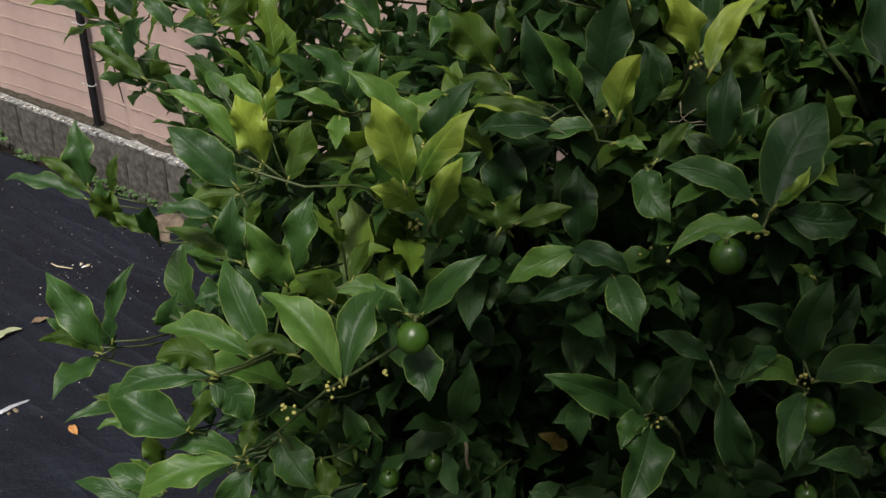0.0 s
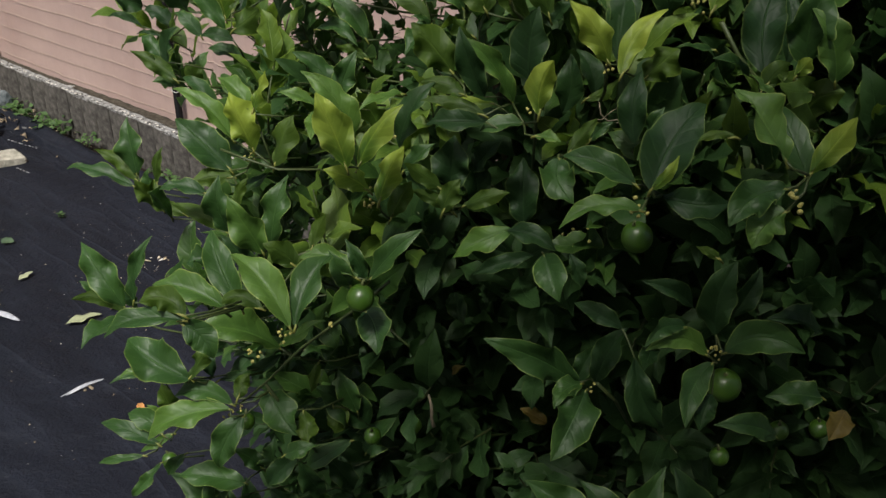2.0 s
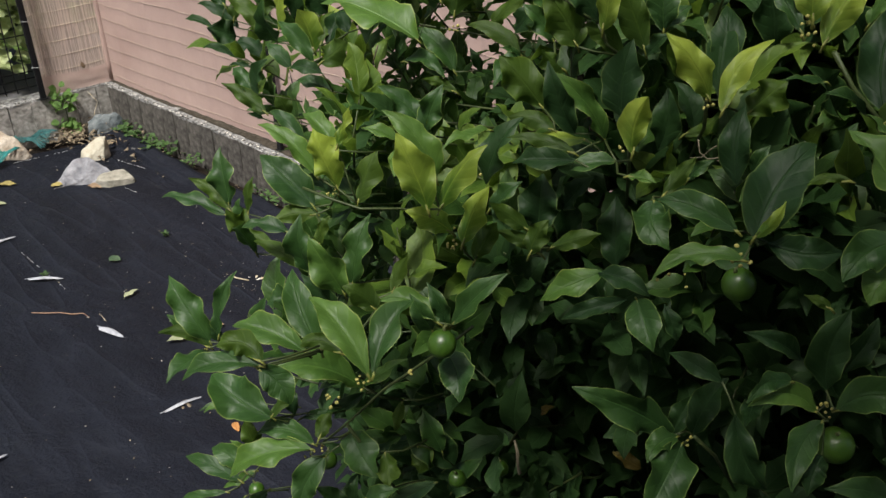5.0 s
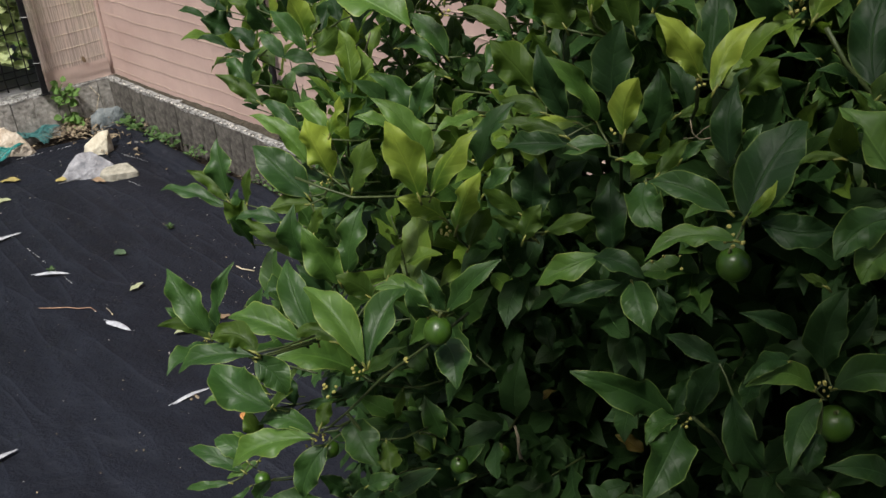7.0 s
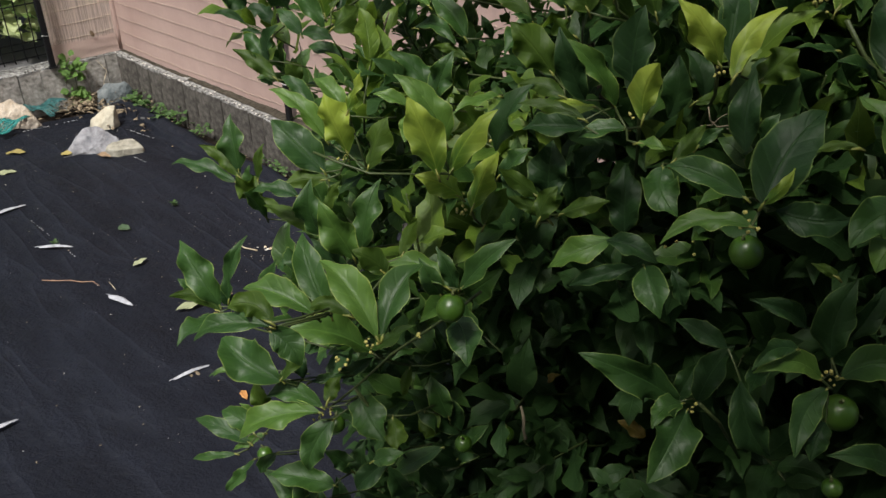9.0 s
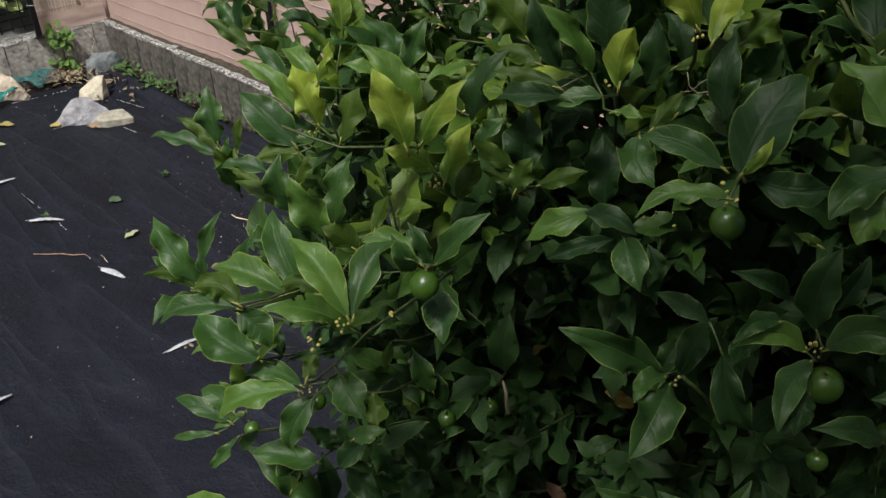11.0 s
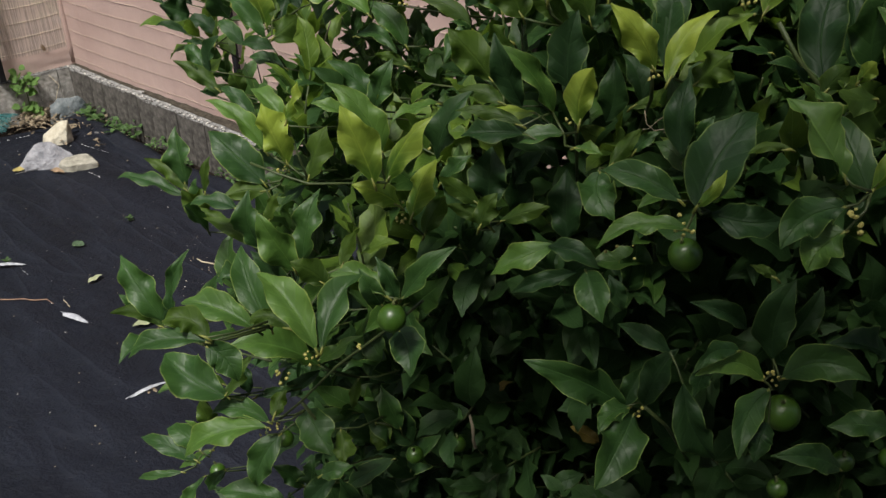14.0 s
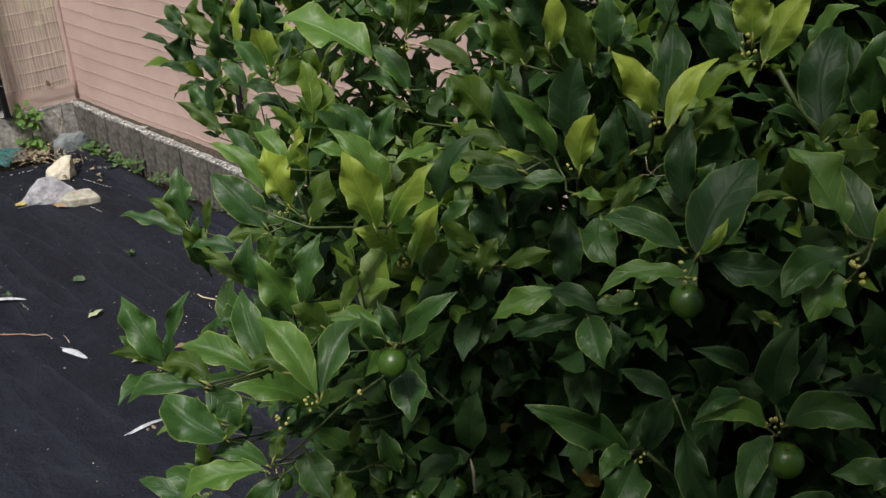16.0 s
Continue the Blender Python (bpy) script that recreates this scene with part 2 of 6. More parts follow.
def cloth_material(name, low, high, gaps):
    """Woven shade cloth with upright reed-like stripes; gaps: how open the weave is."""
    m = Nodes(name)
    v = m.coords()
    big, f = m.noise(v, 3.0, 5), m.noise(v, 60, 4)
    st = m.n("ShaderNodeMapping", Scale=(330, 330, 3.0))
    m.link(v, st.inputs["Vector"])
    reed = m.noise(st.outputs["Vector"], 1.0, 3, 0.6)
    col = m.ramp(big, [(0.3, low), (0.7, high)])
    col = m.mix(m.math("MULTIPLY", reed, 0.30), col, tuple(0.6 * c for c in low))
    col = m.mix(m.math("MULTIPLY", f, 0.25), col, tuple(0.7 * c for c in low))
    m.bump(m.math("ADD", reed, m.math("MULTIPLY", f, 0.5)), 0.35, 0.003)
    m.done(col, 0.85, 0.0, 0.15)
    tl = m.n("ShaderNodeBsdfTranslucent")
    m.link(col, tl.inputs["Color"])
    ms = m.n("ShaderNodeMixShader", Fac=0.25)
    m.link(m.b.outputs["BSDF"], ms.inputs[1])
    m.link(tl.outputs["BSDF"], ms.inputs[2])
    last = ms
    if gaps:
        tp = m.n("ShaderNodeBsdfTransparent")
        m2 = m.n("ShaderNodeMixShader")
        m.link(m.math("MULTIPLY", m.math("GREATER_THAN", reed, 0.5), gaps), m2.inputs["Fac"])
        m.link(ms.outputs["Shader"], m2.inputs[1])
        m.link(tp.outputs["BSDF"], m2.inputs[2])
        last = m2
    m.link(last.outputs["Shader"], m.o.inputs["Surface"])
    return m.mat


FABRIC = fabric_material()
PINK = cloth_material("pink_shade_cloth", (0.425, 0.300, 0.262), (0.53, 0.390, 0.340), 0.0)
REED = cloth_material("beige_shade_cloth", (0.62, 0.495, 0.43), (0.76, 0.63, 0.55), 0.36)
REED_FOLD = cloth_material("beige_hem", (0.52, 0.39, 0.345), (0.64, 0.50, 0.44), 0.0)
THREAD = surface("binding_thread", (0.46, 0.355, 0.28), (0.60, 0.475, 0.38), 90, 0.8)
CORD = surface("yellowed_cord", (0.52, 0.43, 0.33), (0.66, 0.56, 0.44), 90, 0.8)


# ---- building helpers ----
def link_mesh(name, bm, material, parent=None):
    me = bpy.data.meshes.new(name)
    bm.to_mesh(me)
    bm.free()
    for mt in material if isinstance(material, (list, tuple)) else (material,):
        me.materials.append(mt)
    ob = new(name, me)
    if parent:
        ob.parent = parent
    return ob


def part(name, bm, material, parent, label=""):
    return tagged(link_mesh(name, bm, material, parent), label)


def thing(name, label, category, group="", kind="", at=(0, 0, 0), turn=0.0):
    ob = new(name)
    ob.matrix_world = pose(*at, 0, 0, turn)
    return tagged(ob, label, category, group, kind)


def smooth(bm):
    for f in bm.faces:
        f.smooth = True
    return bm


def tube(points, radii, sides=6, bm=None):
    """A round, tapering tube along points."""
    bm = bm or bmesh.new()
    rings = []
    pts = [Vector(p) for p in points]
    for i, p in enumerate(pts):
        way = (pts[min(i + 1, len(pts) - 1)] - pts[max(i - 1, 0)]).normalized()
        a = way.orthogonal().normalized() if abs(way.z) > 0.9 else way.cross(Vector((0, 0, 1))).normalized()
        b = way.cross(a)
        r = radii[i] if isinstance(radii, (list, tuple)) else radii
        rings.append([bm.verts.new(p + r * (math.cos(k * math.tau / sides) * a + math.sin(k * math.tau / sides) * b)) for k in range(sides)])
    for q, r in zip(rings, rings[1:]):
        for k in range(sides):
            bm.faces.new((q[k], q[(k + 1) % sides], r[(k + 1) % sides], r[k])).smooth = True
    bm.faces.new(rings[0][::-1])
    bm.faces.new(rings[-1])
    return bm


def block(sx, sy, sz, bevel=0.004, at=(0, 0, 0), bm=None):
    bm = bm or bmesh.new()
    made = bmesh.ops.create_cube(bm, size=1.0, matrix=Matrix.Translation(at) @ Matrix.Diagonal((sx, sy, sz, 1)))
    if bevel:
        edges = {e for v in made["verts"] for e in v.link_edges}
        bmesh.ops.bevel(bm, geom=list(edges), offset=bevel, segments=1, affect="EDGES")
    return bm


# ---- plan: two kerbs meet in a corner; u runs along the right one, v into the garden ----
CORNER = Vector((-2.384, 3.738, 0.0))
DR, NR = Vector((0.862, -0.507, 0)), Vector((-0.507, -0.862, 0))
DL, NL = Vector((-0.589, -0.808, 0)), Vector((0.808, -0.589, 0))
KERB = 0.20


def uv_place(u, v, z=0.0):
    p = CORNER + u * DR + v * NR
    return Vector((p.x, p.y, z))


# ground sheet, garden soil and the fabric
bm = bmesh.new()
bmesh.ops.create_grid(bm, x_segments=8, y_segments=8, size=400, matrix=pose(0, 0, -0.06))
ground = tagged(link_mesh("ground", bm, PAVING), "plain grey paving reaching away beyond the garden", "ground", kind="structure")


def sheet(name, us, vs, place, material, label, category):
    """A structure sheet over rows of u and v, placed by a function."""
    verts = [place(u, v) for v in vs for u in us]
    w = len(us)
    faces = [(j * w + i, j * w + i + 1, (j + 1) * w + i + 1, (j + 1) * w + i) for j in range(len(vs) - 1) for i in range(w - 1)]
    me = bpy.data.meshes.new(name)
    me.from_pydata([tuple(p) for p in verts], [], faces)
    me.materials.append(material)
    me.polygons.foreach_set("use_smooth", [True] * len(faces))
    return tagged(new(name, me), label, category, kind="structure")


def soil_at(u, v):
    p = uv_place(u - 0.098 * v, v)
    z = -0.012 + 0.012 * noise.noise(Vector((p.x * 6, p.y * 6, 1))) + 0.02 * max(0, 1 - v / 0.25) * max(0, 1 - abs(u) / 0.6)
    return (p.x, p.y, z)


soil = sheet("soil", np.linspace(0.0, 2.5, 70).tolist() + [4, 9], np.linspace(0.0, 0.9, 30).tolist() + [3, 8], soil_at, SOIL, "dark brown crumbly soil along the kerb", "soil")


def fabric_edge(u):
    return 0.066 - 0.010 * min(1, max(0, (u - 0.9) / 0.6)) + 0.015 * noise.noise(Vector((u * 5, 3, 0)))


def fabric_at(u, v):
    left = 0.115 + 0.04 * noise.noise(Vector((v * 4, 9, 0))) + 0.25 * max(0, 0.35 - v)
    uu, vv = u + left, v + fabric_edge(u)
    p = uv_place(uu - 0.098 * vv, vv)
    q = Vector((p.x, p.y, 0))
    fold = Vector((p.x * 0.839 - p.y * 0.545, (p.x * 0.545 + p.y * 0.839) * 5.2, 0))
    z = 0.004 + 0.010 * noise.noise(q * 1.6) + 0.005 * abs(noise.noise(fold * 1.1 + 0.8 * Vector((noise.noise(q * 1.7), noise.noise(q * 2.1), 0)))) + 0.013 * max(0, noise.noise(fold * 0.55 + Vector((7, 2, 0))) - 0.2)
    z += 0.006 * noise.noise(q * 8) + 0.0025 * noise.noise(q * 24)
    lip = min(u, v)
    step = min(1, max(0, (0.088 + 0.012 * noise.noise(Vector((u * 3, 1, 9))) - v) / 0.014))
    z += 0.036 * step * (0.7 + 0.5 * noise.noise(Vector((u * 2, 5, 4)))) + 0.018 * math.exp(-(((v - 0.028) / 0.022) ** 2)) * (0.6 + 0.8 * abs(noise.noise(Vector((u * 3, 0, 4)))))
    z += 0.010 * math.exp(-((u / 0.03) ** 2))
    if lip <= 0.0:
        z -= 0.010
    return (p.x, p.y, max(z, 0.001))


us = np.linspace(0, 2.6, 150).tolist() + np.linspace(2.7, 9, 22).tolist()
vs = np.linspace(0, 0.13, 24).tolist() + np.linspace(0.14, 2.9, 140).tolist() + np.linspace(3.1, 8, 18).tolist()
fabric = sheet("ground_cover", us, vs, fabric_at, FABRIC, "black woven weed-control fabric, creased and dusty, fold shading in its colour", "ground cover")


def kerb(name, origin, way, inward, length, label, face, gap=0.0035):
    """A concrete kerb of upright cast blocks with recessed joints."""
    core = bmesh.new()
    a = math.degrees(math.atan2(way.y, way.x))
    side = 1 if way.cross(inward).z > 0 else -1
    block(length, 0.10, KERB + 0.25 - 0.010, 0, (length / 2, -side * 0.062, (KERB - 0.010 - 0.25) / 2), core)
    ob = link_mesh(name, core, face)
    ob.matrix_world = pose(origin.x, origin.y, 0, 0, 0, a)
    tagged(ob, label, "kerb", kind="structure")
    meshes = []
    for k in range(5):
        b = bmesh.new()
        r = random.Random(k + 3)
        block(0.1 - gap, 0.05, KERB + 0.10, gap, (0, 0, (KERB - 0.10) / 2), b)
        block(0.0985, 0.115, 0.016, 0.004, (0, -side * 0.034, KERB - 0.007), b)
        for v in b.verts:
            v.co += Vector((r.uniform(-1, 1), r.uniform(-1, 1), r.uniform(-1, 1))) * 0.0022
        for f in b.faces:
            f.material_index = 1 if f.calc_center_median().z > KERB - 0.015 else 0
        me = bpy.data.meshes.new("block")
        b.to_mesh(me)
        b.free()
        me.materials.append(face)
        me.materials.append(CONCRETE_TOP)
        meshes.append(me)
    for i in range(int(length / 0.1)):
        o = new("block", meshes[rng.randrange(5)])
        o.parent = ob
        o.matrix_local = pose(0.05 + i * 0.1, -side * 0.025 + rng.uniform(-0.002, 0.002), rng.uniform(-0.003, 0.002), 0, 0, rng.uniform(-0.6, 0.6))
    return ob


kerb("kerb_right", CORNER, DR, NR, 5.0, "weathered concrete kerb with upright ribs, shade put into its dark colour", CONCRETE)
kerb("kerb_left", CORNER - 0.05 * DL, DL, NL, 2.6, "lichen-spotted concrete kerb with upright ribs, light put into its pale grey", CONCRETE_PALE, 0.0018)


def dirt_line(name, origin, way, inward, length, near, far):
    """A crumbly strip of earth and moss caught on top of the kerb, under the cloth."""
    vs, n = [], int(length / 0.02)
    for i in range(n + 1):
        for k in range(5):
            t = k / 4
            d = near + (far - near) * t + 0.006 * noise.noise(Vector((i * 0.31, k, 3))) * (1 - t)
            q = origin + way * (i * length / n) - inward * d
            vs.append((q.x, q.y, KERB + 0.0025 + 0.005 * math.sin(math.pi * min(1, t * 0.8 + 0.05)) * (0.6 + 0.7 * noise.noise(Vector((i * 0.4, k * 0.7, 1))))))
    me = bpy.data.meshes.new(name)
    me.from_pydata(vs, [], [(i * 5 + k, i * 5 + k + 1, i * 5 + k + 6, i * 5 + k + 5) for i in range(n) for k in range(4)])
    me.materials.append(DIRT)
    return tagged(new(name, me), "strip of earth and moss on the kerb under the cloth", "soil", kind="structure")


dirt_line("soil_strip", CORNER, DR, NR, 4.9, 0.030, 0.085)

# paving beyond the left kerb, nearly level with its top
bm = block(7.0, 6.0, 0.30, 0, (3.2, 0, 0))
bmesh.ops.subdivide_edges(bm, edges=list(bm.edges), cuts=4, use_grid_fill=True)
paving = tagged(link_mesh("pavement", bm, PAVING), "plain grey paving beyond the mesh fence", "pavement", kind="structure")
q = CORNER - 3.125 * NL
paving.matrix_world = pose(q.x, q.y, KERB - 0.035 - 0.15, 0, 0, math.degrees(math.atan2(DL.y, DL.x)))

# plain unseen wall added behind the camera to block sun and low sky
bm = block(9.0, 0.25, 5.0, 0, (4.5, 0, 2.35))
bmesh.ops.subdivide_edges(bm, edges=list(bm.edges), cuts=3, use_grid_fill=True)
shade_wall = tagged(link_mesh("wall_house", bm, surface("shade_wall_render", (0.42, 0.40, 0.36), (0.55, 0.53, 0.49), 3, 0.9, 0.3, 150, 0.2)), "plain pale unseen wall added to shade the bush", "wall", kind="structure")
shade_wall.matrix_world = pose(-0.15, -1.3, 0, 0, 0, 0)


# ---- fence along the right kerb: pink cloth behind steel posts ----
def cloth_line(u):
    """How far behind the kerb's face the cloth hangs: close in the corner, farther along."""
    return -0.048 - 0.024 * min(1, max(0, u) / 1.2)


def pink_cloth():
    th = thing("shade_cloth", "faded pink shade cloth stretched along the fence", "shade cloth")
    bmv, faces = [], []
    us, zs = np.linspace(-0.034, 5.0, 340).tolist(), np.linspace(KERB - 0.01, 1.95, 150).tolist()
    for z in zs:
        for u in us:
            d = cloth_line(u) + cloth_bulge(u, z)
            bmv.append(tuple(uv_place(u, d, z)))
    w = len(us)
    me = bpy.data.meshes.new("cloth")
    me.from_pydata(bmv, [], [(j * w + i, j * w + i + 1, (j + 1) * w + i + 1, (j + 1) * w + i) for j in range(len(zs) - 1) for i in range(w - 1)])
    me.materials.append(PINK)
    me.polygons.foreach_set("use_smooth", [True] * len(me.polygons))
    cl = new("cloth", me)
    cl.parent = th
    for k in range(26):
        pts = []
        for i in range(150):
            u = -0.03 + 5.0 * i / 149
            z = thread_z(k, u)
            pts.append(uv_place(u, cloth_line(u) + cloth_bulge(u, z) + 0.0022, z))
        part("thread", tube(pts, 0.0010, 4), THREAD, th, "pale binding thread" if k == 0 else "")
    # thin dark tube laid on the cloth along a dark slit
    slit = [uv_place(1.395 + 0.011 * k, cloth_line(1.35) + cloth_bulge(1.395 + 0.011 * k, 0.53 - 0.055 * k) + 0.004, 0.53 - 0.055 * k) for k in range(5)]
    part("dark_rod", tube(slit, [0.001, 0.0019, 0.0022, 0.0022, 0.0012], 6), BLACK_STEEL, th, "thin dark tube marking a dark slit in the cloth")
    q = uv_place(1.407, -0.066, 0.388)
    part("tie", tube([q + Vector((-0.016, 0.0, 0.004)), q, q + Vector((0.012, -0.004, -0.003)), q + Vector((0.018, -0.012, 0.006))], 0.0018, 5), TIE, th, "white plastic tie")
    return th


def thread_z(k, u):
    seg = 0.21
    z0 = KERB + 0.035 + 0.067 * k
    i = math.floor(u / seg)
    s = u / seg - i

    def pin(j):
        return 0.008 * noise.noise(Vector((j * 0.73 + 0.2, k * 0.47, 5)))
    return z0 + pin(i) * (1 - s) + pin(i + 1) * s - 0.006 * 4 * s * (1 - s) * (0.3 + abs(noise.noise(Vector((i * 1.7, k * 0.9, 0)))))


def cloth_bulge(u, z):
    q = Vector((u * 1.1, z * 0.8, 0))
    phase = (z - KERB - 0.035) / 0.067
    d = 0.012 * noise.noise(q) + 0.004 * noise.noise(Vector((u * 7, z * 2.5, 3))) + 0.0003 * math.cos(phase * math.tau)
    d += 0.006 * noise.noise(Vector((u * 19, z * 2.2, 8)))
    crease = u - 1.465 - 0.05 * (z - 0.3)
    d += 0.010 * math.exp(-((crease / 0.018) ** 2)) - 0.008 * math.exp(-(((crease - 0.035) / 0.015) ** 2))
    return d


pink_cloth()


def post(at, height, label, ties):
    th = thing("fence_post", label, "post", "fence posts", at=at, turn=math.degrees(math.atan2(DR.y, DR.x)))
    part("upright", block(0.026, 0.018, height, 0.003, (0, 0, height / 2)), BLACK_STEEL, th)
    part("foot_plate", block(0.036, 0.026, 0.006, 0.001, (0, 0, 0.003)), BLACK_STEEL, th)
    part("cap", block(0.030, 0.022, 0.008, 0.002, (0, 0, height + 0.004)), BLACK_STEEL, th)
    for z in ties:
        loop = [(0.0180 * math.cos(a), 0.0135 * math.sin(a), z + 0.002 * math.sin(2 * a)) for a in [k * math.tau / 10 for k in range(11)]]
        b = tube(loop, 0.0013, 5)
        tube([(-0.017, -0.012, z), (-0.025, -0.019, z + 0.004)], 0.0013, 5, b)
        part("tie", b, TIE, th, "white plastic tie")
    return th


POST_R, POST_L = Vector((-1.227, 3.112, KERB)), Vector((-2.546, 3.494, KERB))
post(POST_R, 1.75, "black steel fence post on the concrete kerb", (0.155, 0.37, 0.80))
post(POST_R + 2.05 * DR, 1.75, "black steel fence post on the concrete kerb", (0.155, 0.6))
post_left = post(POST_L, 1.75, "black steel fence post at the open mesh", (0.150, 0.355, 0.56))
post_left.matrix_world = pose(*POST_L, 0, 0, math.degrees(math.atan2(DL.y, DL.x)))


# ---- left side: welded mesh panel, beige cloth in the corner bay ----
def mesh_panel():
    a = math.degrees(math.atan2(DL.y, DL.x))
    o = CORNER - 0.0375 * NL
    th = thing("mesh_fence", "black welded wire mesh fence panel", "fence", at=(o.x, o.y, KERB), turn=a)
    for i in range(44):
        x = 0.03 + 0.05 * i
        pts = []
        for k in range(40):
            z = 0.035 + 1.65 * k / 39
            y = 0.0
            for c in (0.085, 0.685, 1.285):
                y += 0.022 * math.exp(-(((z - c) / 0.03) ** 2))
            pts.append((x, -y, z))
        part("upright_wire", tube(pts, 0.0027, 5), BLACK_STEEL, th)
    for c in (0.05, 0.085, 0.12, 0.285, 0.485, 0.65, 0.685, 0.72, 0.885, 1.085, 1.25, 1.285, 1.32, 1.485, 1.64):
        y = sum(0.022 * math.exp(-(((c - k) / 0.03) ** 2)) for k in (0.085, 0.685, 1.285))
        part("cross_wire", tube([(0, -y - 0.004, c), (2.2, -y - 0.004, c)], 0.0030, 5), BLACK_STEEL, th)
    return th


mesh_panel()


def beige_cloth():
    th = thing("reed_screen", "worn beige shade cloth tied over the mesh", "shade cloth")
    us, zs = np.linspace(-0.078, 0.286, 46).tolist(), np.linspace(KERB + 0.002, 1.9, 120).tolist()
    verts = []
    for z in zs:
        for u in us:
            q = CORNER + u * DL + (-0.022 + 0.003 * noise.noise(Vector((u * 9, z * 4, 2))) + 0.0002 * math.cos((z - 0.02 * u) / 0.062 * math.tau)) * NL
            verts.append((q.x, q.y, z))
    w = len(us)
    me = bpy.data.meshes.new("cloth")
    me.from_pydata(verts, [], [(j * w + i, j * w + i + 1, (j + 1) * w + i + 1, (j + 1) * w + i) for j in range(len(zs) - 1) for i in range(w - 1)])
    me.materials.append(REED)
    me.polygons.foreach_set("use_smooth", [True] * len(me.polygons))
    cl = new("cloth", me)
    cl.parent = th
    for k in range(24):
        pts = []
        for i in range(12):
            u = -0.075 + 0.365 * i / 11
            z = KERB + 0.105 + 0.066 * k - 0.006 * math.sin(math.pi * i / 11) + 0.02 * (0.29 - u)
            q = CORNER + u * DL + (-0.0215 + 0.003 * noise.noise(Vector((u * 9, z * 4, 2)))) * NL
            pts.append((q.x, q.y, z))
        part("thread", tube(pts, 0.0010, 4), CORD, th, "pale binding thread" if k == 0 else "")
    fold = []
    for j in range(9):
        for i in range(30):
            u = -0.076 + 0.360 * i / 29
            q = CORNER + u * DL + (-0.0145 + 0.003 * noise.noise(Vector((u * 11, j * 0.4, 6)))) * NL
            fold.append((q.x, q.y, KERB + 0.002 + (0.085 + 0.012 * noise.noise(Vector((u * 6, 1, 2)))) * j / 8))
    me = bpy.data.meshes.new("folded_hem")
    me.from_pydata(fold, [], [(j * 30 + i, j * 30 + i + 1, j * 30 + i + 31, j * 30 + i + 30) for j in range(8) for i in range(29)])
    me.materials.append(REED_FOLD)
    me.polygons.foreach_set("use_smooth", [True] * len(me.polygons))
    fo = tagged(new("folded_hem", me), "pink folded strip along the foot")
    fo.parent = th
    hem = []
    for i in range(20):
        z = KERB + 0.01 + 1.6 * i / 19
        q = CORNER - 0.016 * NL - 0.044 * NR
        hem.append((q.x, q.y, z))
    part("rolled_hem", tube(hem, [0.015 + 0.003 * math.sin(i * 1.3) for i in range(20)], 8), PINK, th, "pink rolled cloth edge")
    return th


beige_cloth()


# ---- citrus bush ----
def leaf_grid(curl, fold, wave, phase, belly=0.45, rows=14, cols=8, tail=0.0, back=0.1):
    """A unit leaf along +y, its base at 0: pointed, folded on the midrib, with a wavy margin. Returns places, faces, uvs."""
    pts, uvs = [], []
    for j in range(rows + 1):
        s = j / rows
        half = 0.5 * math.sin(math.pi * s ** (math.log(0.5) / math.log(belly))) ** 0.74 * min(1, 0.62 + 1.6 * s) * (1 - 0.9 * max(0, s - 0.80))
        if j in (0, rows):
            half = 0.010
        for i in range(cols + 1):
            c = 2 * i / cols - 1
            x = c * half
            z = curl * 4 * s * (1 - s) - tail * max(0, s - 0.65) ** 2 + 0.75 * fold * abs(x) - back * abs(c) ** 3 * half
            z += wave * abs(c) ** 2.5 * half * (0.85 * math.sin(math.tau * (1.5 * s) + phase + (0.9 if c > 0 else -0.4)) + 0.24 * math.sin(math.tau * 3.3 * s + 2 * phase + (2.1 if c > 0 else 0.3)))
            pts.append((x + 0.09 * math.sin(math.pi * s) * math.sin(phase), s, z))
            uvs.append((i / cols, s))
    w = cols + 1
    faces = [(j * w + i, j * w + i + 1, (j + 1) * w + i + 1, (j + 1) * w + i) for j in range(rows) for i in range(cols)]
    return np.array(pts), np.array(faces), np.array(uvs)


def leaf_mesh(name, shape, material):
    pts, faces, uvs = shape
    me = bpy.data.meshes.new(name)
    me.from_pydata([tuple(p) for p in pts], [], [tuple(int(q) for q in f) for f in faces])
    layer = me.uv_layers.new(name="UVMap")
    layer.data.foreach_set("uv", uvs[faces.reshape(-1)].reshape(-1))
    me.polygons.foreach_set("use_smooth", [True] * len(faces))
    me.materials.append(material)
    return me


